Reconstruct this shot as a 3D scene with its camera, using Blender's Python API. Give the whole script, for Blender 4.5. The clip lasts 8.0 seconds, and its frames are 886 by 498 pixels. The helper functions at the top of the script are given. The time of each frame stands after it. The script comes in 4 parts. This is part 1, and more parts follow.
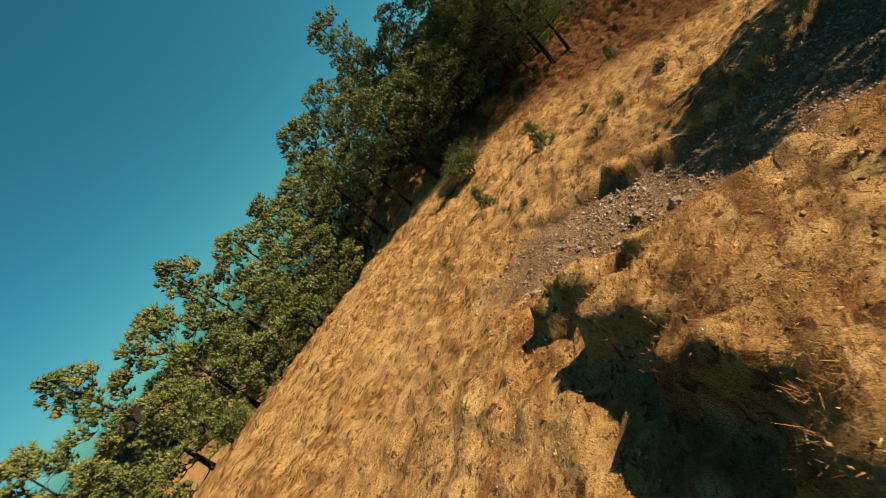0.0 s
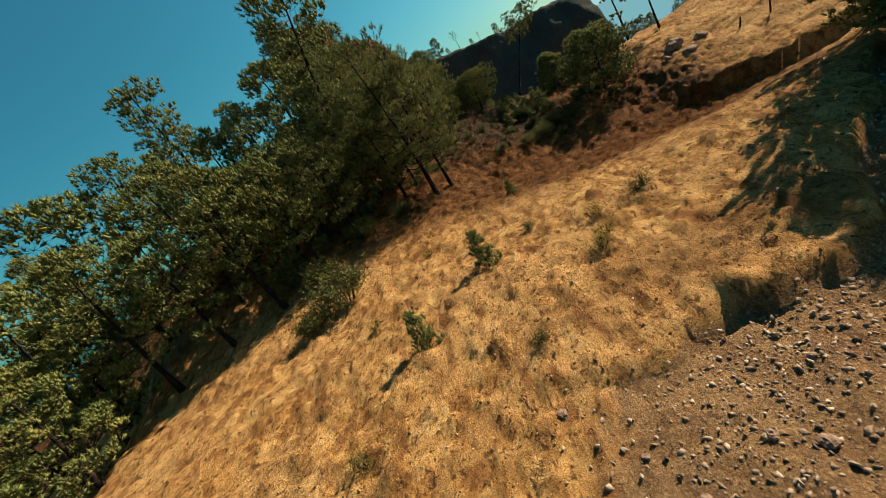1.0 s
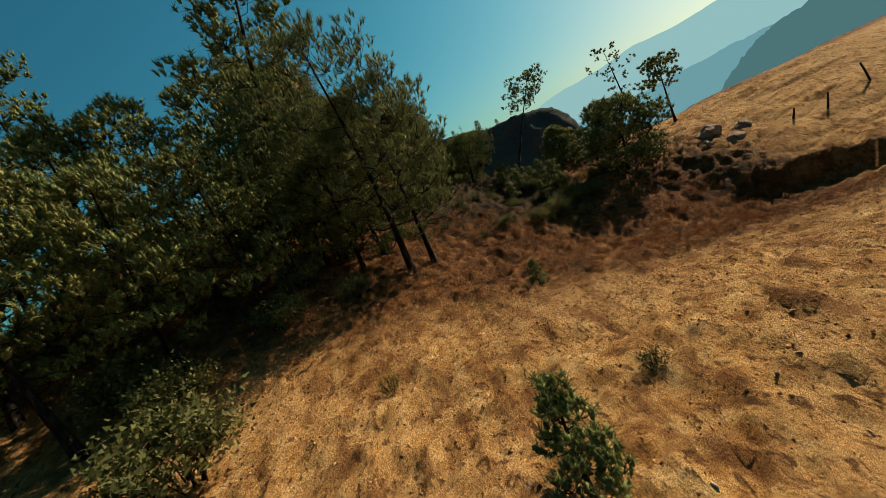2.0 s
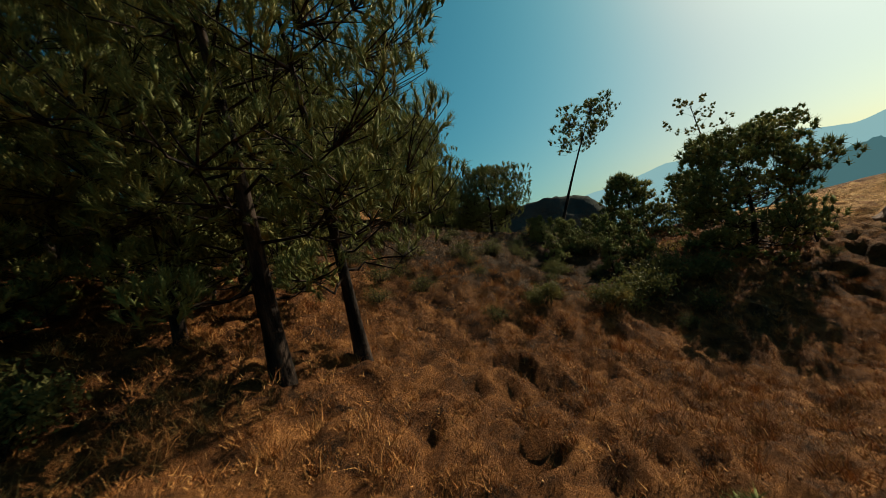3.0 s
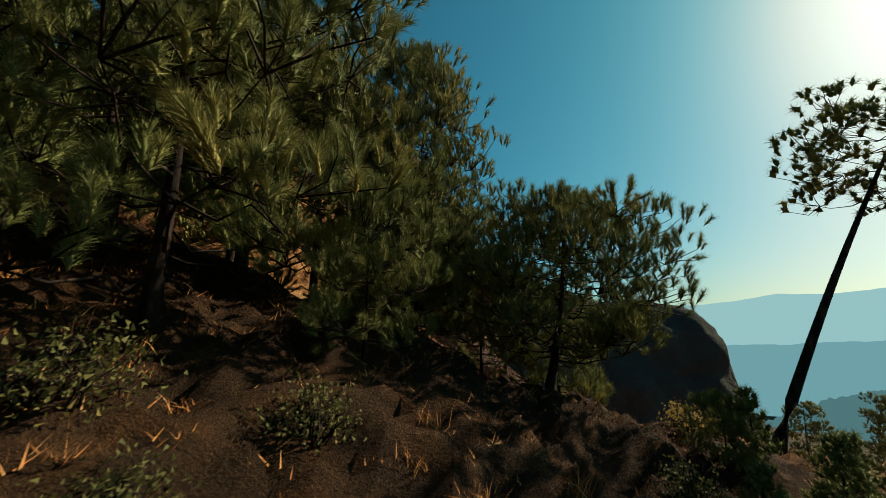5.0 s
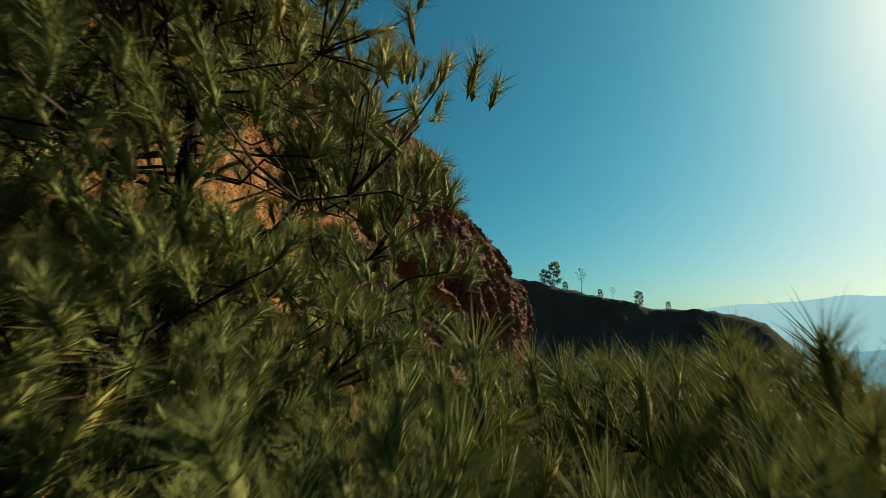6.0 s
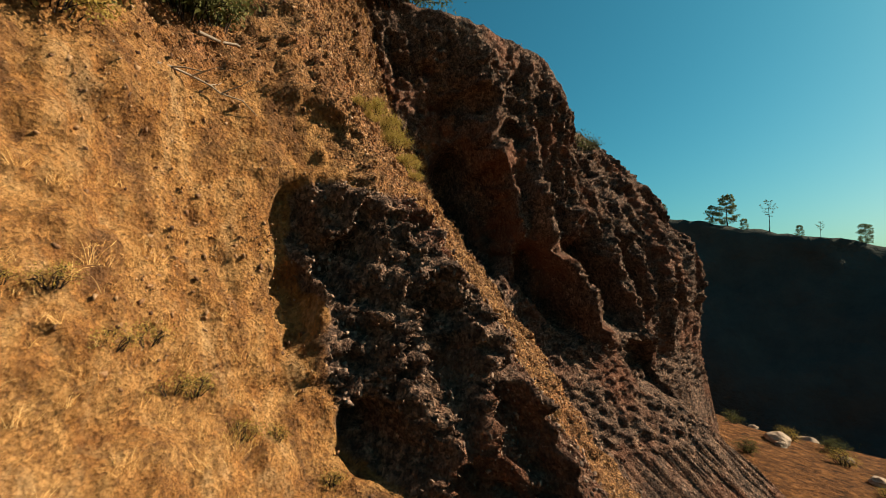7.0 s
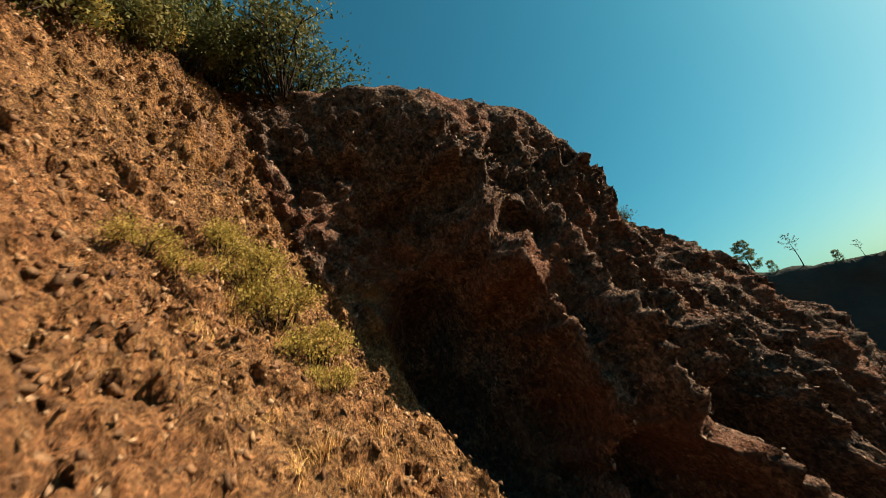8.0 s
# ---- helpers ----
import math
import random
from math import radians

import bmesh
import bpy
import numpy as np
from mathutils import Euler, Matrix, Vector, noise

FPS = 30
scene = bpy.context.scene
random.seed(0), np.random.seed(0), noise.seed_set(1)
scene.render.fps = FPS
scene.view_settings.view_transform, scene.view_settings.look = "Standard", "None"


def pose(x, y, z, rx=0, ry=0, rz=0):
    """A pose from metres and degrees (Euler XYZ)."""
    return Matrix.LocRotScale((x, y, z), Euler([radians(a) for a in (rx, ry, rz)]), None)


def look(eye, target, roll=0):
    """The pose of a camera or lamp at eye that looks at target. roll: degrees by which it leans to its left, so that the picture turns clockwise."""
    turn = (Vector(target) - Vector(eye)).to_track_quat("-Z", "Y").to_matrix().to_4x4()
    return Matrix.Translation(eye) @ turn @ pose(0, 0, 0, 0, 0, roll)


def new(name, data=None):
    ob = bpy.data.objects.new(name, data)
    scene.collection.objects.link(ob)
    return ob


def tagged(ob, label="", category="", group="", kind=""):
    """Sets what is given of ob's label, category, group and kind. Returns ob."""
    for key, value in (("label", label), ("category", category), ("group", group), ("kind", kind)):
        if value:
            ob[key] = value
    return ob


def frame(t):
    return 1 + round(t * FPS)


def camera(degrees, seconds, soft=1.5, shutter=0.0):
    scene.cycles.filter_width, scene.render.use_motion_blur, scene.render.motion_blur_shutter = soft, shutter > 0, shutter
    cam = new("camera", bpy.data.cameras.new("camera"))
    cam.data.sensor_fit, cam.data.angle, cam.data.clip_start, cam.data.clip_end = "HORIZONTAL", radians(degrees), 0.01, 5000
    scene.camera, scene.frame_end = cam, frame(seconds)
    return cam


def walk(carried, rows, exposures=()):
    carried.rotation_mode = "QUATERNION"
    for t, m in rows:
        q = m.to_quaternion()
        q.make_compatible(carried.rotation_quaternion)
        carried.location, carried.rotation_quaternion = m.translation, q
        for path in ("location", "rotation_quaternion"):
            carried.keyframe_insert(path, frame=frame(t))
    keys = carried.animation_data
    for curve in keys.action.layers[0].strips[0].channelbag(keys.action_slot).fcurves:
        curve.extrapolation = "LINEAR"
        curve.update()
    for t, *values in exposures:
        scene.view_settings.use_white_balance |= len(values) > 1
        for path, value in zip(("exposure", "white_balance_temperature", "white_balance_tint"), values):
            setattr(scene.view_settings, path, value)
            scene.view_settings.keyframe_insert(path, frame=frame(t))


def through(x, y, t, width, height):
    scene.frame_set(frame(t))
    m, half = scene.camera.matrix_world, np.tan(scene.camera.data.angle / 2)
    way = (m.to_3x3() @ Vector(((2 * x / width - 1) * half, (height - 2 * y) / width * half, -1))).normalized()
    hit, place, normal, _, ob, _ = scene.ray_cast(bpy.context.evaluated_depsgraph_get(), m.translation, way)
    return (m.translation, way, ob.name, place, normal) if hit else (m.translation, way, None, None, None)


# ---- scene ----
import itertools

# ---------------------------------------------------------------- camera
cam = camera(94.9, 8.0, soft=0.8, shutter=0.06)
PATH = [
    (0, (-0.188, 0.856, 3.505), (-6.706, 7.995, 0.945), -48.1),
    (0.5, (-2.963, 2.113, 3.743), (-6.555, 10.916, 0.643), -41.1),
    (1, (-4.817, 4.495, 3.535), (-6.023, 14.000, 0.672), -34.0),
    (1.5, (-5.646, 7.408, 3.051), (-5.590, 17.160, 0.839), -29.2),
    (1.7, (-5.777, 8.653, 2.835), (-5.422, 18.457, 0.896), -27.5),
    (2.8, (-4.706, 16.998, 1.222), (-3.706, 26.948, 1.141), -17.1),
    (3, (-4.363, 18.331, 1.112), (-3.407, 28.280, 1.447), -14.5),
    (3.5, (-3.145, 20.998, 1.070), (-2.785, 30.908, 2.358), -6.6),
    (4, (-2.735, 23.852, 1.280), (-2.720, 33.648, 3.289), -0.9),
    (4.2, (-2.778, 24.983, 1.329), (-2.727, 34.717, 3.621), -0.1),
    (5.3, (-1.600, 29.400, 2.900), (-2.521, 39.138, 4.979), 1.0),
    (5.5, (-1.500, 30.300, 3.300), (-2.572, 40.011, 5.430), 1.5),
    (5.8, (-1.320, 31.750, 3.950), (-2.664, 41.439, 6.029), 2.2),
    (6, (-1.200, 32.750, 4.400), (-2.804, 42.441, 6.274), 2.6),
    (6.2, (-1.050, 33.750, 4.800), (-3.278, 43.399, 6.192), 3.2),
    (6.5, (-0.886, 35.250, 5.212), (-4.462, 44.561, 5.930), 3.7),
    (7, (-1.279, 37.426, 5.321), (-6.029, 46.207, 5.890), 0.5),
    (7.5, (-2.308, 39.872, 5.420), (-7.249, 48.303, 7.544), -6.0),
    (8, (-3.652, 42.536, 7.031), (-7.638, 50.992, 10.580), -16.6),
]
walk(cam, [(t, look(eye, target, roll)) for t, eye, target, roll in PATH],
     [(0, 1.2), (1.0, 1.32), (1.7, 1.05), (2.8, 0.7), (4.2, 0.75), (5.3, 1.05), (6.1, 1.1), (6.5, 1.15), (8, 1.42)])

# ---------------------------------------------------------------- world and sun
SUN_AZ, SUN_EL = 59.0, 34.0  # degrees to the right of +y, degrees up
world = bpy.data.worlds.new("world")
scene.world = world
world.use_nodes = True
wn, wl = world.node_tree.nodes, world.node_tree.links
sky = wn.new("ShaderNodeTexSky")
sky.sky_type = "NISHITA"
sky.sun_disc = False
sky.sun_elevation = radians(SUN_EL)
sky.sun_rotation = radians(SUN_AZ)
sky.air_density, sky.dust_density, sky.ozone_density = 1.0, 1.5, 3.0
# clear teal air that pales to warm white round the sun
bright = wn.new("ShaderNodeRGBToBW")
wl.new(sky.outputs[0], bright.inputs[0])
pale = wn.new("ShaderNodeMapRange")
pale.interpolation_type = "SMOOTHSTEP"
pale.inputs[1].default_value, pale.inputs[2].default_value = 1.8, 11.0
wl.new(bright.outputs[0], pale.inputs[0])
tint = wn.new("ShaderNodeMix")
tint.data_type = "RGBA"
tint.inputs[6].default_value, tint.inputs[7].default_value = (0.19, 0.71, 0.63, 1), (0.6, 0.69, 0.57, 1)
wl.new(pale.outputs[0], tint.inputs[0])
grade = wn.new("ShaderNodeMix")
grade.data_type, grade.blend_type = "RGBA", "MULTIPLY"
grade.inputs[0].default_value = 1.0
wl.new(sky.outputs[0], grade.inputs[6])
wl.new(tint.outputs[2], grade.inputs[7])
wl.new(grade.outputs[2], wn["Background"].inputs[0])
wn["Background"].inputs[1].default_value = 0.06

sun = new("sun", bpy.data.lights.new("sun", "SUN"))
sun.data.energy, sun.data.angle, sun.data.color = 5.0, radians(0.5), (1.0, 0.85, 0.62)
az, el = radians(SUN_AZ), radians(SUN_EL)
to_sun = Vector((math.sin(az) * math.cos(el), math.cos(az) * math.cos(el), math.sin(el)))
sun.matrix_world = look(to_sun * 100, (0, 0, 0))

# ---------------------------------------------------------------- materials


class Nodes:
    """A material's node tree, written in short."""

    def __init__(self, name, rough=0.9, spec=0.2):
        self.m = bpy.data.materials.new(name)
        self.m.use_nodes = True
        self.t = self.m.node_tree
        self.b = self.t.nodes["Principled BSDF"]
        self.b.inputs["Roughness"].default_value = rough
        self.b.inputs["Specular IOR Level"].default_value = spec
        self.coord = self.t.nodes.new("ShaderNodeTexCoord").outputs["Object"]

    def add(self, kind, **inputs):
        n = self.t.nodes.new(kind)
        return n

    def noise(self, scale, detail=6, rough=0.6, stretch=None, warp=0.0):
        n = self.t.nodes.new("ShaderNodeTexNoise")
        n.inputs["Scale"].default_value, n.inputs["Detail"].default_value = scale, detail
        n.inputs["Roughness"].default_value, n.inputs["Distortion"].default_value = rough, warp
        src = self.coord
        if stretch:
            mp = self.t.nodes.new("ShaderNodeMapping")
            mp.inputs["Scale"].default_value = stretch
            self.t.links.new(src, mp.inputs[0])
            src = mp.outputs[0]
        self.t.links.new(src, n.inputs["Vector"])
        return n.outputs[0]

    def cells(self, scale, out=0, rand=1.0):
        n = self.t.nodes.new("ShaderNodeTexVoronoi")
        n.inputs["Scale"].default_value = scale
        n.inputs["Randomness"].default_value = rand
        self.t.links.new(self.coord, n.inputs["Vector"])
        return n.outputs[out]

    def ramp(self, fac, *stops):
        n = self.t.nodes.new("ShaderNodeValToRGB")
        while len(n.color_ramp.elements) < len(stops):
            n.color_ramp.elements.new(0.5)
        for e, (p, c) in zip(n.color_ramp.elements, stops):
            e.position = p
            e.color = (*c, 1) if len(c) == 3 else c
        self.t.links.new(fac, n.inputs[0])
        return n.outputs[0]

    def grey(self, fac, a, b):
        n = self.t.nodes.new("ShaderNodeMapRange")
        n.inputs[1].default_value, n.inputs[2].default_value = a, b
        self.t.links.new(fac, n.inputs[0])
        return n.outputs[0]

    def mix(self, fac, a, b, mode="MIX"):
        n = self.t.nodes.new("ShaderNodeMix")
        n.data_type, n.blend_type = "RGBA", mode
        for v, i in ((fac, 0), (a, 6), (b, 7)):
            if isinstance(v, (int, float)):
                n.inputs[i].default_value = v
            elif isinstance(v, tuple):
                n.inputs[i].default_value = (*v, 1)
            else:
                self.t.links.new(v, n.inputs[i])
        return n.outputs[2]

    def mul(self, a, b, op="MULTIPLY"):
        n = self.t.nodes.new("ShaderNodeMath")
        n.operation = op
        for v, i in ((a, 0), (b, 1)):
            if isinstance(v, (int, float)):
                n.inputs[i].default_value = v
            else:
                self.t.links.new(v, n.inputs[i])
        return n.outputs[0]

    def island(self):
        return self.t.nodes.new("ShaderNodeNewGeometry").outputs["Random Per Island"]

    def each(self):
        return self.t.nodes.new("ShaderNodeObjectInfo").outputs["Random"]

    def done(self, colour, *bumps):
        if isinstance(colour, tuple):
            self.b.inputs["Base Color"].default_value = (*colour, 1)
        else:
            self.t.links.new(colour, self.b.inputs["Base Color"])
        last = None
        for height, dist, strength in bumps:
            n = self.t.nodes.new("ShaderNodeBump")
            n.inputs["Distance"].default_value, n.inputs["Strength"].default_value = dist, strength
            self.t.links.new(height, n.inputs["Height"])
            if last:
                self.t.links.new(last, n.inputs["Normal"])
            last = n.outputs[0]
        if last:
            self.t.links.new(last, self.b.inputs["Normal"])
        return self.m


def leaf_material(name, dark, light, warm, through=0.35):
    n = Nodes(name, 0.75, 0.15)
    c = n.mix(n.mul(n.mul(n.island(), 0.5), n.mul(n.noise(4.5, 2), 0.5), "ADD"), dark, light)
    c = n.mix(n.ramp(n.noise(0.9, 3), (0.5, (0, 0, 0)), (0.72, (1, 1, 1))), c, warm)
    m = n.done(c)
    tr = n.add("ShaderNodeBsdfTranslucent")
    n.t.links.new(c, tr.inputs[0])
    mx = n.add("ShaderNodeMixShader")
    mx.inputs[0].default_value = through
    n.t.links.new(n.b.outputs[0], mx.inputs[1])
    n.t.links.new(tr.outputs[0], mx.inputs[2])
    n.t.links.new(mx.outputs[0], n.t.nodes["Material Output"].inputs[0])
    return m


def bark_material():
    n = Nodes("bark", 0.95, 0.1)
    v = n.noise(9, 6, 0.65, (1, 1, 0.25))
    c = n.ramp(v, (0.4, (0.005, 0.004, 0.003)), (0.52, (0.018, 0.012, 0.009)), (0.68, (0.06, 0.04, 0.029)))
    return n.done(c, (v, 0.04, 0.9), (n.cells(14), 0.02, 0.5))


def field_material():
    """Matted dry grass over brown earth, redder under the pines, with a stony wash through it."""
    n = Nodes("dry_grass_ground", 0.95, 0.1)
    big, mid = n.noise(0.3, 5, 0.6, None, 0.4), n.noise(2.2, 8, 0.7, None, 0.5)
    fine, blade = n.noise(26, 6, 0.75, (1, 0.5, 1)), n.noise(70, 3, 0.7, (0.35, 1.4, 1))
    c = n.ramp(mid, (0.36, (0.2, 0.082, 0.026)), (0.46, (0.45, 0.215, 0.062)), (0.55, (0.66, 0.365, 0.125)), (0.66, (0.78, 0.5, 0.215)))
    worn = n.ramp(fine, (0.3, (0.33, 0.155, 0.055)), (0.5, (0.6, 0.335, 0.125)), (0.7, (0.76, 0.48, 0.22)))
    c = n.mix(n.ramp(big, (0.43, (0, 0, 0)), (0.57, (0.8, 0.8, 0.8))), c, worn)
    trod = n.noise(1.7, 7, 0.68, (1.7, 0.42, 1), 0.3)
    c = n.mix(n.ramp(trod, (0.38, (0.85, 0.85, 0.85)), (0.49, (0, 0, 0))), c, (0.24, 0.1, 0.034))
    c = n.mix(n.ramp(trod, (0.55, (0, 0, 0)), (0.66, (0.5, 0.5, 0.5))), c, (0.78, 0.51, 0.23))
    at = n.add("ShaderNodeAttribute")
    at.attribute_name = "red"
    deep = n.ramp(mid, (0.36, (0.02, 0.01, 0.005)), (0.5, (0.14, 0.056, 0.018)), (0.66, (0.32, 0.14, 0.043)))
    c = n.mix(at.outputs["Fac"], c, deep)
    c = n.mix(n.ramp(fine, (0.32, (0.12, 0.12, 0.12)), (0.45, (1, 1, 1))), (0.1, 0.043, 0.016), c)
    c = n.mix(n.ramp(blade, (0.36, (0.5, 0.5, 0.5)), (0.5, (1, 1, 1))), (0.16, 0.08, 0.033), c)
    c = n.mix(n.ramp(n.noise(6.5, 5, 0.7, (1.3, 0.7, 1), 0.6), (0.37, (0.08, 0.08, 0.08)), (0.455, (1, 1, 1))), (0.1, 0.043, 0.016), c)
    # needle litter, darkened so that its colour also carries the trees' shade
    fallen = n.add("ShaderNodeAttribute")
    fallen.attribute_name = "shade_litter"
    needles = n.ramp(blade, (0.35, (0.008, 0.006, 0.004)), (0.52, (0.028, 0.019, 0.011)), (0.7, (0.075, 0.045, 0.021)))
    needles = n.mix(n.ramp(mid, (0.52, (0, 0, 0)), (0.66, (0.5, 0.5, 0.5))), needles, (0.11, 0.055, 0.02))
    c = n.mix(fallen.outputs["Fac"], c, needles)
    stone = n.cells(30)
    gravel = n.ramp(fine, (0.3, (0.125, 0.064, 0.033)), (0.52, (0.36, 0.21, 0.105)), (0.75, (0.55, 0.38, 0.225)))
    gravel = n.mix(n.ramp(stone, (0.25, (1, 1, 1)), (0.5, (0.3, 0.3, 0.3))), (0.1, 0.065, 0.045), gravel)
    wash = n.add("ShaderNodeAttribute")
    wash.attribute_name = "wash"
    soft = n.mul(n.mul(mid, 1.3), 0.65, "SUBTRACT")
    c = n.mix(n.ramp(n.mul(wash.outputs["Fac"], soft, "ADD"), (0.35, (0, 0, 0)), (0.6, (0.75, 0.75, 0.75))), c, gravel)
    return n.done(c, (mid, 0.36, 1.0), (n.noise(8, 5, 0.7, (1.3, 0.7, 1), 0.4), 0.3, 1.0), (fine, 0.08, 1.0), (blade, 0.02, 1.0))


def cliff_material():
    """Ochre earth, brown scree and dark volcanic rubble."""
    n = Nodes("cliff_earth", 0.95, 0.15)
    mask = []
    for key in ("rock", "scree"):
        at = n.add("ShaderNodeAttribute")
        at.attribute_name = key
        mask.append(at.outputs["Fac"])
    big, mid, fine = n.noise(0.5, 5), n.noise(3.0, 7, 0.7, (1, 1, 0.6)), n.noise(17, 6, 0.74, (1, 1, 0.6))
    lump = n.cells(9)
    earth = n.ramp(mid, (0.3, (0.18, 0.07, 0.021)), (0.46, (0.34, 0.155, 0.048)), (0.66, (0.46, 0.25, 0.092)))
    earth = n.mix(n.ramp(fine, (0.32, (0.25, 0.25, 0.25)), (0.52, (1, 1, 1))), (0.08, 0.036, 0.016), earth)
    streak = n.noise(1.6, 6, 0.65, (1.4, 1.4, 0.35), 0.4)
    earth = n.mix(n.ramp(streak, (0.36, (0.85, 0.85, 0.85)), (0.5, (0, 0, 0))), earth, (0.13, 0.06, 0.026))
    earth = n.mix(n.ramp(streak, (0.55, (0, 0, 0)), (0.68, (0.6, 0.6, 0.6))), earth, (0.45, 0.28, 0.135))
    scree = n.ramp(fine, (0.34, (0.06, 0.028, 0.014)), (0.5, (0.26, 0.125, 0.05)), (0.68, (0.41, 0.235, 0.105)))
    scree = n.mix(n.ramp(big, (0.45, (0, 0, 0)), (0.62, (0.55, 0.55, 0.55))), scree, (0.26, 0.105, 0.045))
    rock = n.ramp(mid, (0.3, (0.06, 0.038, 0.029)), (0.5, (0.18, 0.105, 0.072)), (0.66, (0.28, 0.165, 0.105)), (0.82, (0.38, 0.215, 0.12)))
    rock = n.mix(n.ramp(fine, (0.36, (0.15, 0.15, 0.15)), (0.6, (1, 1, 1))), (0.025, 0.02, 0.018), rock)
    def stones(c, scale, low, high):
        """Each broken stone its own tone."""
        tone = n.grey(n.cells(scale, 1), 0.0, 1.0)
        return n.mix(1.0, c, n.ramp(tone, (0.15, (low,) * 3), (0.85, (high,) * 3)), "MULTIPLY")

    rock = stones(stones(rock, 11, 0.55, 1.5), 26, 0.5, 1.5)
    scree = stones(stones(scree, 16, 0.6, 1.3), 34, 0.5, 1.35)
    earth = stones(earth, 24, 0.72, 1.16)
    red = n.ramp(fine, (0.3, (0.11, 0.04, 0.022)), (0.7, (0.28, 0.105, 0.055)))
    rock = n.mix(n.ramp(big, (0.5, (0, 0, 0)), (0.64, (0.65, 0.65, 0.65))), rock, red)
    soft = n.mul(n.mul(mid, 0.7), 0.35, "SUBTRACT")
    edge = lambda m: n.ramp(n.mul(m, soft, "ADD"), (0.38, (0, 0, 0)), (0.6, (1, 1, 1)))
    c = n.mix(edge(mask[1]), earth, scree)
    c = n.mix(edge(mask[0]), c, rock)
    return n.done(c, (mid, 0.2, 0.8), (lump, 0.09, 0.8), (n.cells(24), 0.06, 1.0), (fine, 0.07, 1.0))


def stone_material():
    n = Nodes("stone", 0.9, 0.2)
    f = n.noise(14, 6, 0.7)
    c = n.mix(n.island(), (0.15, 0.1, 0.07), (0.48, 0.36, 0.26))
    c = n.mix(n.ramp(f, (0.35, (0.5, 0.5, 0.5)), (0.65, (0, 0, 0))), c, (0.08, 0.05, 0.035))
    return n.done(c, (f, 0.02, 0.8))


def straw_material(name="straw", k=1.0):
    n = Nodes(name, 0.8, 0.2)
    tone = lambda r, g, b: (r * k, g * k ** 1.4, b * k ** 1.8)
    c = n.ramp(n.island(), (0.0, tone(0.22, 0.1, 0.032)), (0.4, tone(0.46, 0.225, 0.066)), (0.75, tone(0.66, 0.38, 0.135)), (1.0, tone(0.8, 0.54, 0.23)))
    return n.done(c)


def clod_material():
    n = Nodes("clod", 0.95, 0.1)
    return n.done(n.ramp(n.island(), (0.0, (0.08, 0.036, 0.014)), (0.5, (0.22, 0.105, 0.038)), (1.0, (0.4, 0.22, 0.085))), (n.noise(40, 4), 0.01, 0.8))


def rubble_material(name, *tones):
    n = Nodes(name, 0.92, 0.15)
    f = n.noise(20, 5, 0.7)
    c = n.ramp(n.island(), *zip((0.0, 0.45, 0.8, 1.0), tones))
    c = n.mix(n.ramp(f, (0.35, (0.5, 0.5, 0.5)), (0.6, (0, 0, 0))), c, tones[0])
    return n.done(c, (f, 0.02, 0.8))


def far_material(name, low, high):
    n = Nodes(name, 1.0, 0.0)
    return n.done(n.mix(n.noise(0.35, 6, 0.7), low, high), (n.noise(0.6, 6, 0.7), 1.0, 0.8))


# flat glow for the far ridges, the air's haze mixed into its colour
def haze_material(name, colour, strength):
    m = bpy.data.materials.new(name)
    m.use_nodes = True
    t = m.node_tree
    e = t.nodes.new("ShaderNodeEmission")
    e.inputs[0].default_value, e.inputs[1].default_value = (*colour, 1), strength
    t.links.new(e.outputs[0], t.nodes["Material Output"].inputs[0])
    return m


BARK = bark_material()
NEEDLES = leaf_material("pine_needles", (0.022, 0.042, 0.016), (0.19, 0.2, 0.052), (0.25, 0.215, 0.06), 0.16)
LEAVES = leaf_material("shrub_leaves", (0.03, 0.04, 0.014), (0.13, 0.125, 0.035), (0.17, 0.13, 0.035), 0.25)
FIELD, CLIFF, STONE, STRAW = field_material(), cliff_material(), stone_material(), straw_material()
RUBBLE = rubble_material("red_brown_rubble", (0.07, 0.036, 0.022), (0.22, 0.112, 0.055), (0.32, 0.18, 0.09), (0.38, 0.25, 0.155))
BASALT = rubble_material("dark_rubble", (0.055, 0.038, 0.03), (0.18, 0.118, 0.086), (0.26, 0.168, 0.12), (0.33, 0.235, 0.175))
DEADWOOD = rubble_material("dead_wood", (0.1, 0.075, 0.055), (0.22, 0.17, 0.13), (0.28, 0.22, 0.17), (0.34, 0.28, 0.22))
TAN, CLOD = straw_material("orange_straw", 0.58), clod_material()
BRUSH = leaf_material("dry_brush", (0.16, 0.12, 0.026), (0.42, 0.3, 0.07), (0.36, 0.2, 0.06))
# near-black bluish base colour that holds the wall's shade and some haze
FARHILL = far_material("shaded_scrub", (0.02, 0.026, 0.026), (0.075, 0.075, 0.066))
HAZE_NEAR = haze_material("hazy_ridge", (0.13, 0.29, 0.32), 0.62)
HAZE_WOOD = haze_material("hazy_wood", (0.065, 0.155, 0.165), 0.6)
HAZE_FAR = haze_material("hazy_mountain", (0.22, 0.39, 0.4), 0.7)

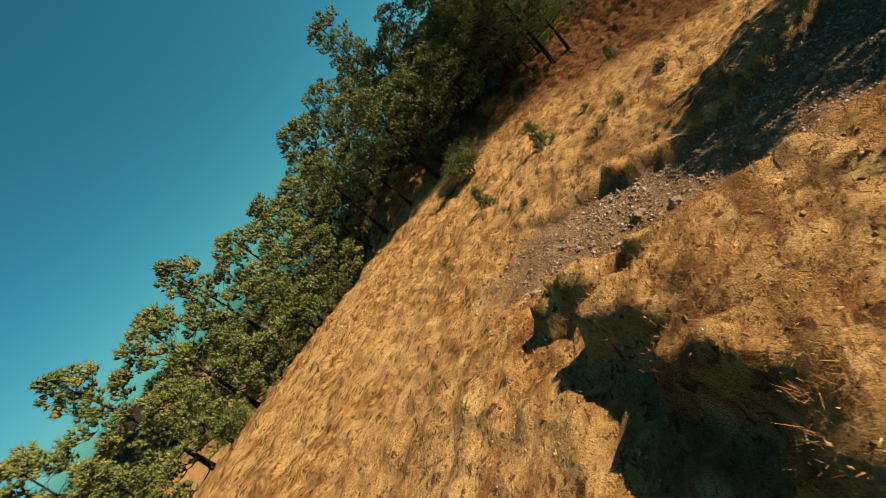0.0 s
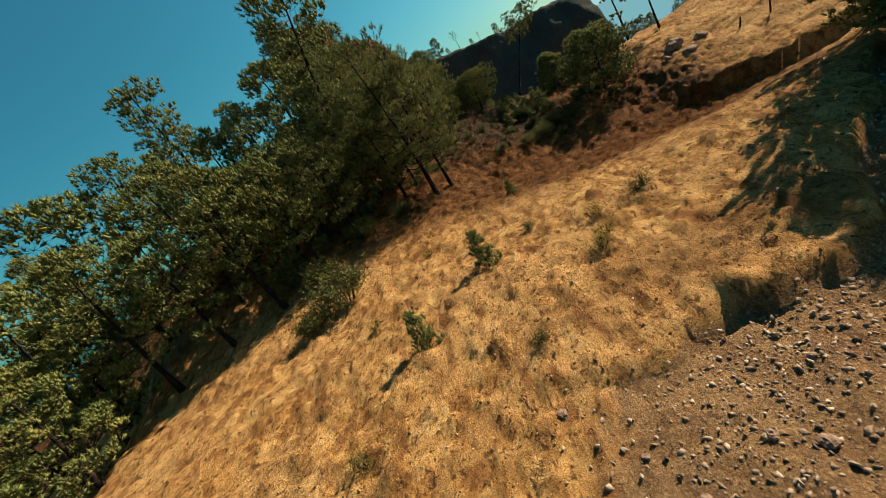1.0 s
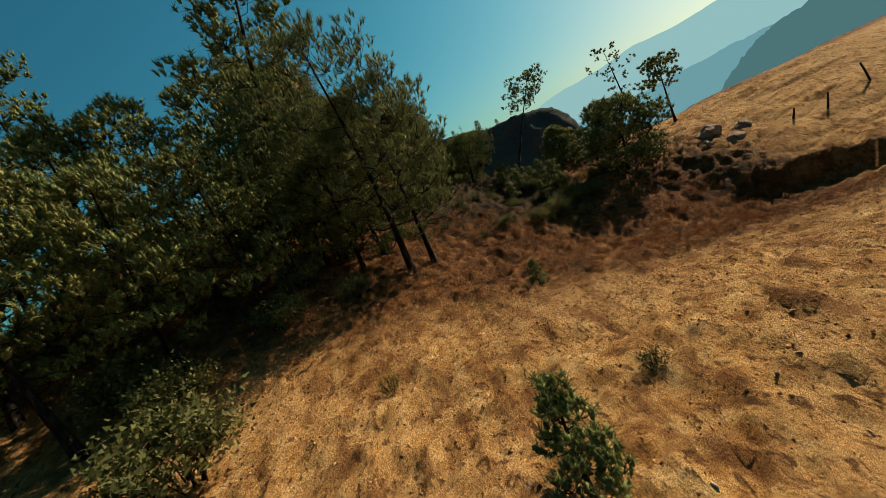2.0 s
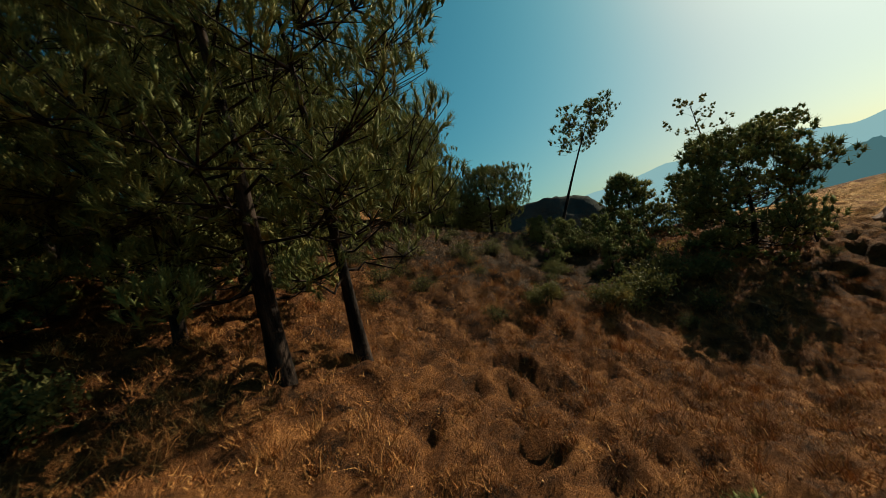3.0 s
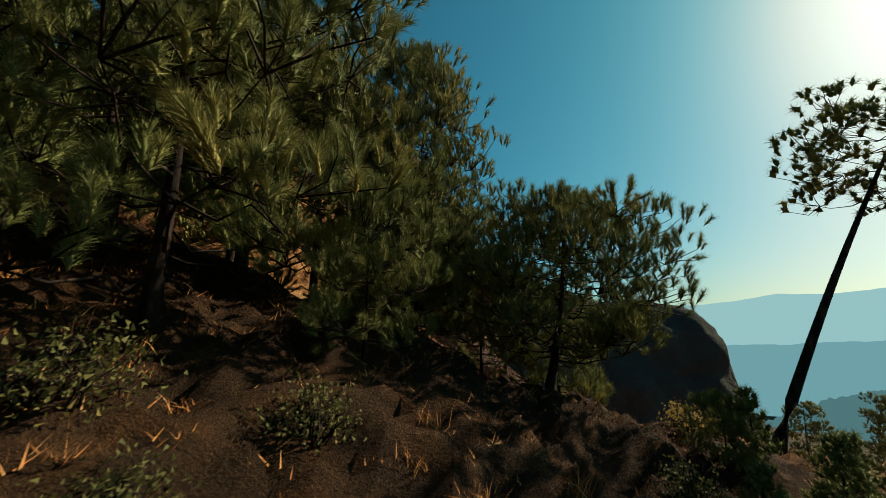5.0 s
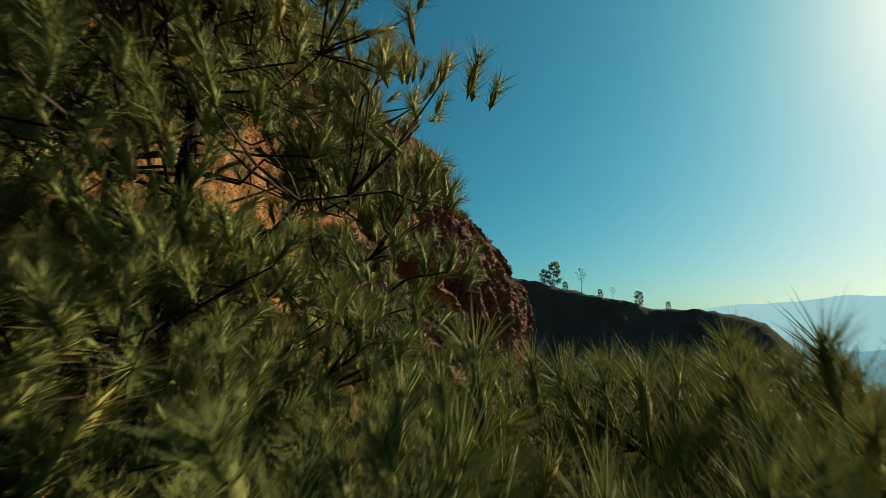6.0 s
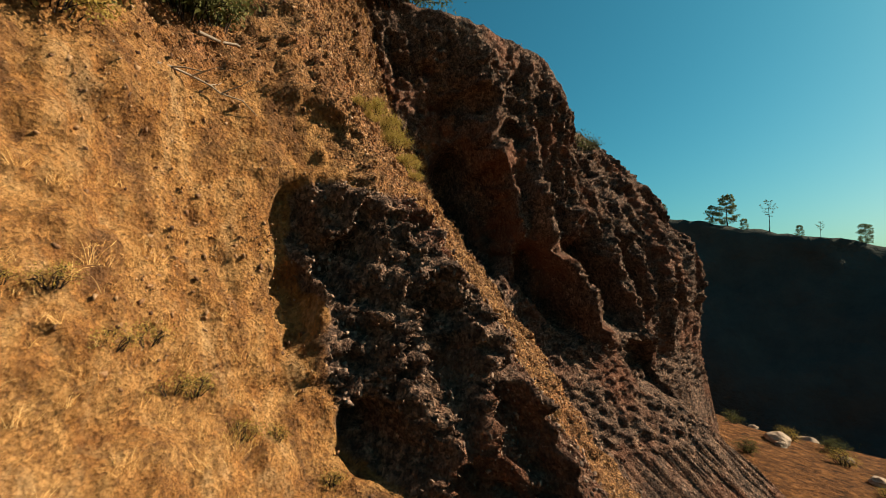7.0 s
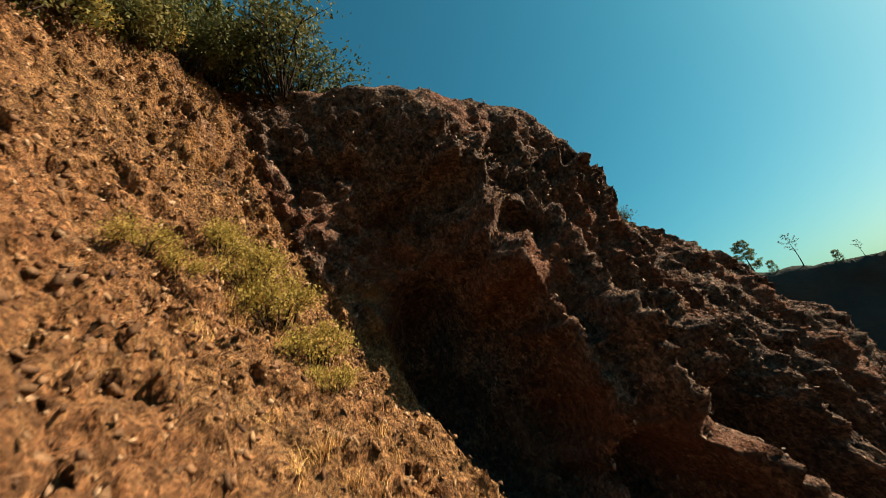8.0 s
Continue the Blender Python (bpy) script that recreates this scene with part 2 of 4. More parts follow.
# ---------------------------------------------------------------- mesh tools


def mesh_of(name, verts, faces, mat=None, smooth=False):
    me = bpy.data.meshes.new(name)
    verts, faces = np.asarray(verts, np.float32), np.asarray(faces, np.int32)
    n, k = faces.shape
    me.vertices.add(len(verts))
    me.vertices.foreach_set("co", verts.ravel())
    me.loops.add(n * k)
    me.loops.foreach_set("vertex_index", faces.ravel())
    me.polygons.add(n)
    me.polygons.foreach_set("loop_start", np.arange(0, n * k, k, dtype=np.int32))
    if smooth:
        me.polygons.foreach_set("use_smooth", np.ones(n, bool))
    me.update(calc_edges=True)
    if mat:
        me.materials.append(mat)
    return me


def part(name, me, parent, label=""):
    ob = new(name, me)
    ob.parent = parent
    if label:
        ob["label"] = label
    return ob


def smoothstep(a, b, t):
    t = np.clip((np.asarray(t, float) - a) / (b - a), 0, 1)
    return t * t * (3 - 2 * t)


def grid_faces(nu, nv):
    i = np.arange(nu - 1)[:, None] * nv + np.arange(nv - 1)[None, :]
    return np.stack([i, i + nv, i + nv + 1, i + 1], -1).reshape(-1, 4)


def wobble(p, scale, seed=0.0, octaves=4):
    """Fractal noise, about -1 to 1, at rows of points."""
    off = Vector((seed * 7.31, seed * 3.77, seed * 5.13))
    return np.array([noise.fractal(Vector(q) * scale + off, 0.9, 2.1, octaves) for q in p])


def tubes(lines, sides=6):
    """Tapered tubes along lines of (points, radii), as one mesh's verts and faces."""
    vs, fs, base = [], [], 0
    for pts, rad in lines:
        pts = np.asarray(pts, float)
        n = len(pts)
        d = np.gradient(pts, axis=0)
        d /= np.linalg.norm(d, axis=1)[:, None] + 1e-9
        ref = np.where(np.abs(d[:, 2:3]) > 0.9, [[1.0, 0, 0]], [[0, 0, 1.0]])
        a = np.cross(d, ref)
        a /= np.linalg.norm(a, axis=1)[:, None]
        b = np.cross(d, a)
        ang = np.arange(sides) * 2 * np.pi / sides
        ring = a[:, None] * np.cos(ang)[None, :, None] + b[:, None] * np.sin(ang)[None, :, None]
        vs.append((pts[:, None] + ring * np.asarray(rad)[:, None, None]).reshape(-1, 3))
        i = np.arange(n - 1)[:, None] * sides + np.arange(sides)[None]
        j = np.arange(n - 1)[:, None] * sides + (np.arange(sides)[None] + 1) % sides
        fs.append(np.stack([i, j, j + sides, i + sides], -1).reshape(-1, 4) + base)
        base += n * sides
    return np.concatenate(vs), np.concatenate(fs)


# ---------------------------------------------------------------- ground
YK = [-40, 0, 8, 13, 16, 19, 23, 27, 31, 34, 60]
AK = [0.6, 0.4, 0.05, -0.3, -0.55, -0.78, -1.05, 0.55, 1.9, 2.5, 3.0]  # height along x = -3
SK = [-0.02, -0.04, -0.05, -0.06, -0.08, -0.18, -0.36, -0.34, -0.34, -0.35, -0.35]  # cross fall


def hill(x, y):
    a = sum(np.interp(y + d, YK, AK) for d in (-1.5, -0.75, 0, 0.75, 1.5)) / 5
    s = sum(np.interp(y + d, YK, SK) for d in (-1.5, -0.75, 0, 0.75, 1.5)) / 5
    u = x + 3
    u = np.where(u > 0, 8 * np.tanh(u / 8), np.where(u < -6, -6 + (u + 6) * 0.8, u))
    u = np.where(u < -11, -11 + (u + 11) * 0.3, u)
    return a + s * u - 0.3 * np.clip(-17 - x, 0, 30)


def valley(x, y):
    z = -3.3 - 0.05 * (y - 45) - 0.09 * np.clip(x - 3, 0, 40) + 0.35 * np.clip(2 - x, 0, 8)
    return z - 16 * smoothstep(77, 92, y + 0.3 * np.clip(x, -10, 40))


def gully(x, y):
    """How deep the stony wash and its cut banks lie, 0 to 1."""
    wav = 0.07 * np.sin(x * 3.7 + 1) + 0.04 * np.sin(x * 8.3)
    edge = 8.4 + 0.15 * np.sin(x * 1.9) + wav + 0.9 * np.clip(x + 1.6, 0, 12)
    low = 6.0 + 0.35 * np.sin(x * 1.7 + 2) + 1.4 * wav - 0.4 * np.clip(-x - 3.2, 0, 3) + 0.9 * np.clip(x + 0.8, 0, 14)
    bed = smoothstep(edge + 0.09, edge - 0.09, y) * smoothstep(low - 0.9, low + 0.5, y)
    return bed * smoothstep(-6.4, -3.4, x + 0.4 * np.sin(y * 2.1)) * smoothstep(14, 9, x)


def height(x, y):
    x, y = np.asarray(x, float), np.asarray(y, float)
    w = smoothstep(33.2, 40, y - 0.25 * np.clip(x - 2, 0, 20))
    z = hill(x, y) * (1 - w) + valley(x, y) * w
    z = z - 0.32 * gully(x, y)
    # the tussocky bank beside the wash
    side = 0.85 * (x + 1.75) + 0.53 * (y - 3.4) + 0.35 * np.sin(y * 2.7 + 1.4 * x) + 0.3 * np.sin(y * 5.3 - 2.6 * x) + 0.1 * np.sin(11 * y + 5 * x)
    z = z + 0.7 * smoothstep(-0.35, 0.3, side) * smoothstep(6.1, 5.2, y - 0.12 * x) * smoothstep(-1.5, 1, y) * smoothstep(6, 2, x)
    # a cut bank farther on
    bank = 23.9 + 0.25 * np.sin(x * 1.7) - 0.5 * np.clip(x - 6.5, -1, 9)
    z = z + 1.0 * smoothstep(bank - 0.1, bank + 0.3, y) * smoothstep(5.2, 7.5, x) * smoothstep(32, 25, y) * smoothstep(22, 15, x)
    return z


def axis(lo, dense_lo, dense_hi, hi, step, growth=1.22):
    mid = list(np.arange(dense_lo, dense_hi, step))
    up, s = [], step
    v = dense_hi
    while v < hi:
        up.append(v)
        s *= growth
        v += s
    down, s, v = [], step, dense_lo
    while v > lo:
        s *= growth
        v -= s
        down.append(v)
    return np.array(down[::-1] + mid + up + [hi])


def build_ground():
    xs, ys = axis(-2500, -15, 8, 2500, 0.125), axis(-2500, 1.5, 34.5, 2500, 0.125)
    X, Y = np.meshgrid(xs, ys, indexing="ij")
    Z = height(X, Y)
    near = smoothstep(-40, -16, X) * smoothstep(40, 12, X) * smoothstep(-15, 0, Y) * smoothstep(75, 45, Y)
    p = np.stack([X.ravel(), Y.ravel(), 0 * X.ravel()], -1)
    k = near.ravel() > 0.02
    lumps = np.zeros(len(p))
    lumps[k] = 0.08 * wobble(p[k], 1.1, 1) + (0.13 + 0.07 * smoothstep(19, 15, p[k][:, 1])) * np.abs(wobble(p[k] * (1, 0.7, 1), 2.4, 2, 3)) + 0.05 * wobble(p[k], 4.0, 3, 2) * smoothstep(19, 15, p[k][:, 1]) + 0.22 * wobble(p[k], 0.25, 5, 2)
    tus = np.zeros(len(p))
    k2 = k & (p[:, 1] > 16) & (p[:, 1] < 40)
    tus[k2] = np.maximum(-0.35, 1 - 2.2 * np.abs(wobble(p[k2] * (1, 0.8, 1), 2.1, 7, 2))) * 0.17 * smoothstep(17, 21, p[k2][:, 1] + 0.12 * p[k2][:, 0])
    lumps = lumps + tus
    g = gully(X, Y).ravel()
    Z = Z + (lumps * (1 - 0.5 * g)).reshape(X.shape) * near
    # the outer ground sinks away from the ridge
    r = np.hypot(X + 3, Y - 20)
    Z = Z - 60 * smoothstep(110, 900, r)
    v = np.stack([X, Y, Z], -1).reshape(-1, 3)
    f = grid_faces(len(xs), len(ys))
    me = mesh_of("ground", v, f, FIELD, True)
    red = smoothstep(15.8, 21, Y + 0.12 * X + 1.2 * lumps.reshape(X.shape) / 0.2) * np.maximum(smoothstep(11, 6, X), smoothstep(34, 38, Y)) * smoothstep(130, 90, Y)
    # litter spread where the crest trees' shade would lie, painted in with it
    shade_litter = 0.88 * smoothstep(25.9, 28.2, Y + 0.35 * lumps.reshape(X.shape) / 0.1 - 0.25 * np.clip(-4 - X, -3, 3)) * smoothstep(3.5, 0.5, X) * smoothstep(35.5, 34, Y)
    shade_litter = np.maximum(shade_litter, smoothstep(85, 140, r))  # the wooded valley floor
    worn = 0.75 * smoothstep(1.5, 0.6, np.hypot((X + 2.5) / 1.9, (Y - 10.0) / 0.9) + 0.25 * np.sin(3 * X + 2 * Y)).ravel()
    for key, val in (("wash", np.maximum(g, 0.35 * worn)), ("red", np.maximum(red.ravel(), 0.6 * worn)), ("shade_litter", shade_litter.ravel())):
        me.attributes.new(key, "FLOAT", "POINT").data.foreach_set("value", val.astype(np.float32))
    ob = new("ground", me)
    tagged(ob, "dry golden grass hillside with worn brown earth", "ground", kind="structure")
    return xs, ys, Z


GX, GY, GZ = build_ground()


def on_ground(x, y):
    """Height of the built ground."""
    x, y = np.asarray(x, float), np.asarray(y, float)
    i = np.clip(np.searchsorted(GX, x) - 1, 0, len(GX) - 2)
    j = np.clip(np.searchsorted(GY, y) - 1, 0, len(GY) - 2)
    a, b = (x - GX[i]) / (GX[i + 1] - GX[i]), (y - GY[j]) / (GY[j + 1] - GY[j])
    return (GZ[i, j] * (1 - a) + GZ[i + 1, j] * a) * (1 - b) + (GZ[i, j + 1] * (1 - a) + GZ[i + 1, j + 1] * a) * b


# ---------------------------------------------------------------- cliff
FY = [30, 34, 36, 38.5, 40.5, 41.5, 42.4, 43.2, 45, 46.4, 47.4, 48.4, 50, 51.5, 53.7, 56.5, 58.5, 62, 70, 80]
FX = [-8, -6.8, -6.1, -5.9, -6.1, -5.6, -4.3, -4.9, -5.2, -5.6, -6.1, -5.0, -3.6, -3.0, -2.0, -0.4, -0.5, -1.5, -5, -14]
LEVEL = [-6, -2, 2, 4, 6, 8, 10, 12, 14]
# how far the face stands out at each level from where it stands at 6 m
EARTH = [12, 6.5, 2.4, 0.9, 0, -0.5, -2.0, -4.0, -6.5]
CHUTE = [11.5, 7, 3, 1.6, 0, -1.5, -2.4, -3.0, -3.6]
WALL = [11, 6.6, 2.2, 0.8, 0, -0.25, -0.45, -0.75, -1.2]
SPUR = [3.5, 1.2, 0.4, 0.25, 0, -1.1, -2.5, -4.3, -6.3]
TY = [30, 40, 45, 46.5, 47.3, 48, 49.6, 50.4, 51.1, 52, 54, 57, 60, 63, 70, 80]
TZ = [12.6, 12.9, 13.5, 13.9, 13.6, 12.7, 12.2, 11.6, 10.2, 10.6, 11.3, 11.7, 12.0, 12.2, 10, 6]


# washed out hollows between the ribs: place along y, height, half width, half height, depth, slant
HOLLOWS = [(47.75, 7.0, 0.75, 2.0, 1.5, 0.0), (48.8, 4.9, 0.55, 1.3, 1.2, -0.1), (50.3, 5.1, 0.75, 1.6, 1.3, -0.1), (52.2, 5.4, 0.35, 1.3, 0.8, -0.1), (50.6, 2.6, 0.9, 0.9, 0.9, 0.0),
           (41.25, 6.0, 0.25, 0.5, 0.35, 0.2), (41.1, 5.1, 0.25, 0.9, 0.35, 0.2), (41.35, 3.25, 0.36, 0.5, 0.8, 0.0), (42.2, 4.5, 0.24, 0.8, 0.6, 0.1), (42.4, 3.2, 0.24, 0.8, 0.6, 0.0),
           (42.0, 2.5, 0.3, 0.6, 0.6, 0.0), (47.9, 10.2, 0.5, 0.4, 0.5, 0.0), (48.6, 9.2, 0.4, 0.45, 0.5, 0.0), (47.2, 11.3, 0.4, 0.35, 0.4, 0.0)]


RIBS = [(48.35, 7.6, 0.4, 1.7, 0.6, -0.12), (49.3, 5.6, 0.45, 2.6, 0.7, -0.15), (51.3, 5.2, 0.5, 2.8, 0.7, -0.12), (52.8, 5.2, 0.4, 2.6, 0.5, -0.1), (54.3, 4.6, 0.5, 2.4, 0.5, -0.1)]


def eased(y, k, v, w=0.35):
    return sum(np.interp(y + d, k, v) for d in (-w, -w / 2, 0, w / 2, w)) / 5


def rim_z(y):
    return eased(y, TY, TZ, 0.3)


def build_cliff():
    ys = np.concatenate([np.arange(30, 36, 0.4), np.arange(36, 40.8, 0.07), np.arange(40.8, 47, 0.05), np.arange(47, 53, 0.06), np.arange(53, 59, 0.1), np.arange(59, 80, 0.4)])
    us = np.concatenate([np.linspace(-0.5, 0, 12)[:-1], np.linspace(0, 1, 205)[:-1], np.linspace(1, 2, 26)])
    Y, U = np.meshgrid(ys, us, indexing="ij")
    rim = rim_z(Y)
    Z = np.where(U < 0, 1.0 + U * 14, np.where(U < 1, 1.0 + U * (rim - 1.0), rim + 0.3 * smoothstep(1, 1.1, U) - 14 * smoothstep(1.12, 1.75, U)))
    zl = np.clip(Z, -6, 14)
    off = {k: np.interp(zl, LEVEL, v) for k, v in (("e", EARTH), ("c", CHUTE), ("w", WALL), ("s", SPUR))}
    wc, ww, ws = smoothstep(41.5, 42.9, Y), smoothstep(46.4, 48.2, Y), smoothstep(50.6, 53, Y)
    o = off["e"] * (1 - wc) + off["c"] * wc
    o = o * (1 - ww) + off["w"] * ww
    o = o * (1 - ws) + off["s"] * ws
    X = eased(Y, FY, FX) + o - np.where(U > 1, 0.4 * (U - 1) + 38 * np.clip(U - 1, 0, 1) ** 2.2, 0)
    # the south end runs out into the open hillside
    s = smoothstep(38.3, 34.5, Y)
    Z = Z * (1 - s) + np.minimum(Z, hill(X, Y) - 0.4) * s
    p = np.stack([X, Y, Z], -1).reshape(-1, 3)
    yy, zz = Y.ravel(), Z.ravel()
    rib = np.zeros(len(p))
    for y0, z0, wide, tall, proud, lean in RIBS:
        d = (yy - y0 - lean * (zz - z0) + 0.12 * wobble(p, 1.3, y0, 2)) / wide
        rib = np.maximum(rib, proud * np.clip(1 - np.abs(d), 0, 1) * smoothstep(1.0, 0.6, np.abs(zz - z0) / tall))
    hollow = np.zeros(len(p))
    for y0, z0, ry, rz, deep, lean in HOLLOWS:
        d = ((yy - y0 - lean * (zz - z0)) / ry) ** 2 + ((zz - z0) / rz) ** 2 + 0.35 * wobble(p, 1.6, y0, 3)
        hollow = np.maximum(hollow, deep * smoothstep(1.1, 0.35, d))
    onface = (smoothstep(-0.35, 0.05, U) * smoothstep(1.25, 1.0, U)).ravel()
    big = wobble(p, 0.55, 3, 3)
    # where bare rock breaks out: the buttress, the high wall and the spur; loose scree lies in the chute
    spot = yy + 0.7 * big
    butt = smoothstep(41.0, 41.7, spot) * smoothstep(44.2, 43.4, spot) * smoothstep(6.9, 6.2, zz + 0.3 * big)
    wall = smoothstep(46.6, 47.5, spot - 0.18 * (zz - 7) * (zz < 7))
    high = smoothstep(9.4, 10.4, zz + 0.5 * big - 0.3 * (46 - yy)) * smoothstep(43.2, 45.5, yy) * smoothstep(48, 47, yy)
    rock = np.clip(butt + wall + 0.45 * high, 0, 1)
    scree = np.clip(smoothstep(41.2, 42.4, spot) - rock, 0, 1) * 0.85
    scree = np.maximum(scree, 0.55 * smoothstep(6.4, 8.0, zz + 1.2 * big) * smoothstep(38, 40.5, yy) * (1 - rock))
    q = p * (1, 1, 0.2) + np.stack([0.55 * big, -0.45 * big, 0 * big], -1) * smoothstep(46, 48, yy)[:, None]
    low = smoothstep(10.2, 8.6, zz + 0.6 * big) * smoothstep(45.5, 47.5, yy)  # smooth flutes below, broken blocks above
    fins = 1 - 2.3 * np.abs(wobble(q, 0.42, 4, 2))
    ribs = 1 - 2.2 * np.abs(wobble(q, 1.0, 6, 2))
    flute = 1 - 2.2 * np.abs(wobble(q, 3.2, 26, 2))
    fins = fins * (1 - 0.45 * butt)
    crag = wobble(p, 1.1, 14, 4)
    block = np.array([noise.cell(Vector(v) * 2.1) for v in p + 0.25 * np.stack([rnd3 for rnd3 in (crag, big, crag)], -1)])
    rough, grit = wobble(p, 3.6, 8, 4), wobble(p, 9.0, 10, 3)
    def rubble(k, m):
        d = np.zeros(len(p))
        sel = np.where(m)[0]
        d[sel] = [0.45 - noise.voronoi(Vector((p[i][0], p[i][1], 0.5 * p[i][2])) * k)[0][0] for i in sel]
        return d

    face = (onface > 0.1) & (yy > 36) & (yy < 59)
    stones, chips = rubble(3.6, face), rubble(9.5, face & (yy < 54))
    on = rock * smoothstep(0.12, 0.4, U.ravel())
    brow = smoothstep(0.0, 1.4, rim_z(yy) - zz)
    fins, ribs, block = fins * (0.25 + 0.75 * brow), ribs * (0.2 + 0.8 * brow), block * (0.3 + 0.7 * brow) * (1 - 0.6 * smoothstep(48.5, 50, yy))
    crag = crag * (1 - 0.5 * smoothstep(48.5, 50, yy))
    out = (0.6 * fins + 0.34 * ribs - 0.12) * on * (0.35 + 0.65 * low) + (0.16 * crag + 0.1 * block + 0.2 * (1 - 2.2 * np.abs(wobble(q, 2.1, 16, 2)))) * on * (1 - 0.75 * low)
    out += (0.2 * wobble(p, 0.8, 9, 3) + 0.1 * wobble(p, 2.2, 19, 3)) * (1 - rock)
    out += rough * (0.07 + 0.06 * rock + 0.06 * scree + 0.12 * rock * (1 - low) * (0.3 + 0.7 * brow)) + grit * (0.03 + 0.1 * rock + 0.06 * scree)
    out += 0.09 * flute * on * (0.3 + 0.7 * butt)
    out = out * (0.3 + 0.7 * brow)
    loose = smoothstep(-0.05, 0.4, wobble(p, 0.9, 41, 3)) * (1 - rock)
    rub = np.clip(rock * (1 - 0.6 * low) + 0.55 * scree + 0.13 + 0.32 * loose, 0, 1)
    out += ((0.15 + 0.08 * butt) * stones * rub ** 2 + 0.17 * chips * rub) * (0.25 + 0.75 * brow)
    out += rib - hollow
    nx, ny = np.where(yy > 46.6, 0.62, 0.85), np.where(yy > 46.6, 0.7, 0.3)
    p[:, 0] += out * onface * nx
    p[:, 1] -= out * onface * ny
    p[:, 2] += onface * (0.1 * crag * rock + 0.06 * rough) + (1 - onface) * 0.15 * wobble(p, 0.6, 12, 3)
    me = mesh_of("cliff", p, grid_faces(len(ys), len(us)), CLIFF)
    for key, val in (("rock", rock * onface), ("scree", scree * onface)):
        me.attributes.new(key, "FLOAT", "POINT").data.foreach_set("value", val.astype(np.float32))
    ob = new("cliff", me)
    tagged(ob, "eroded ochre earth cliff with dark volcanic rubble ribs", "cliff", kind="structure")
    n = (len(ys), len(us))
    return ys, us, p.reshape(*n, 3), rock.reshape(n), scree.reshape(n)


CY, CU, CP, CROCK, CSCREE = build_cliff()


def on_cliff(y, x):
    """The cliff's point that lies nearest over a place in the plan."""
    row = CP[int(np.argmin(np.abs(CY - y)))]
    return row[int(np.argmin(np.abs(row[:, 0] - x) + 0.02 * (14 - row[:, 2])))]


def on_face(y, z):
    """The cliff's point at a height, on its face."""
    row = CP[int(np.argmin(np.abs(CY - y)))]
    return row[int(np.argmin(np.abs(row[:, 2] - z) + (CU > 1.6) * 9 + (CU < 0) * 9))]


def build_far_hill():
    xs, vs = np.linspace(-60, 60, 150), np.linspace(0, 1, 50)
    X, V = np.meshgrid(xs, vs, indexing="ij")
    ridge = np.interp(X, [-60, -25, -5, 5, 11, 18.6, 29.6, 34, 36, 38.5, 44, 60], [19, 16, 13.6, 11.7, 10.3, 8.9, 7.9, 6.5, 4.3, -4, -20, -34])
    base = -26
    Z = base + (ridge - base) * np.interp(V, [0, 0.75, 1], [0, 1, 0.8])
    Y = np.interp(V, [0, 0.75, 1], [80, 99, 130]) - 0.12 * X
    p = np.stack([X, Y, Z], -1).reshape(-1, 3)
    n1 = wobble(p * (1, 1, 0.5), 0.12, 21, 5)
    p[:, 1] += 3 * n1
    p[:, 2] += 0.5 * wobble(p, 0.35, 22, 4)
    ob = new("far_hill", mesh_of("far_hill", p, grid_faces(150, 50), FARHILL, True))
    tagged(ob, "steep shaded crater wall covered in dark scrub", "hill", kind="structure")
    return p.reshape(150, 50, 3)


FAR = build_far_hill()


def ridge_line(name, mat, label, az0, az1, dist, tops, seed, n=160, fine=1.2):
    """A far ridge, seen over a span of bearings: a plain backdrop kilometres off."""
    a = np.radians(np.linspace(az0, az1, n))
    e = np.interp(np.linspace(0, 1, n), [k for k, _ in tops], [h for _, h in tops])
    q = np.stack([np.linspace(0, 10, n), 0 * a, 0 * a], -1)
    z = dist * np.tan(np.radians(e + 0.35 * wobble(q, fine, seed, 5)))
    x, y = -3 + dist * np.sin(a), 20 + dist * np.cos(a)
    far = 1.3
    v = np.concatenate([np.stack([x, y, 0 * z - dist * 0.2], -1), np.stack([x, y, z], -1), np.stack([x * far, y * far, z * 0.9], -1)])
    i = np.arange(n - 1)
    f = np.concatenate([np.stack([i, i + 1, i + n + 1, i + n], -1), np.stack([i + n, i + n + 1, i + 2 * n + 1, i + 2 * n], -1)])
    return tagged(new(name, mesh_of(name, v, f, mat, True)), label, "mountain", kind="structure")


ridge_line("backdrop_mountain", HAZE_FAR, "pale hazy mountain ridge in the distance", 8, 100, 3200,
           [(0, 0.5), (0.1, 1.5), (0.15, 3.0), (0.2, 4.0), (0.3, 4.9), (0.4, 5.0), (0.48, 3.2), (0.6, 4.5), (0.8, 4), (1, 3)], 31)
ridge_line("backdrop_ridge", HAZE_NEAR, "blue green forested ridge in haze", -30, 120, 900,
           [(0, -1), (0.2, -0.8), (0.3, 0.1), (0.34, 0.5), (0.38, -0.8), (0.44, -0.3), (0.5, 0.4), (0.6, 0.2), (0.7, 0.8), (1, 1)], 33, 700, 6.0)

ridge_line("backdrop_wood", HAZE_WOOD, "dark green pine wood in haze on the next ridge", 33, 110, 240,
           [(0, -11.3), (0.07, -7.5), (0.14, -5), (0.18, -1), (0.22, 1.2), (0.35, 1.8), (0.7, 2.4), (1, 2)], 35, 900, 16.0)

# ---------------------------------------------------------------- trees


def unit(v):
    return v / (np.linalg.norm(v, axis=-1, keepdims=True) + 1e-9)


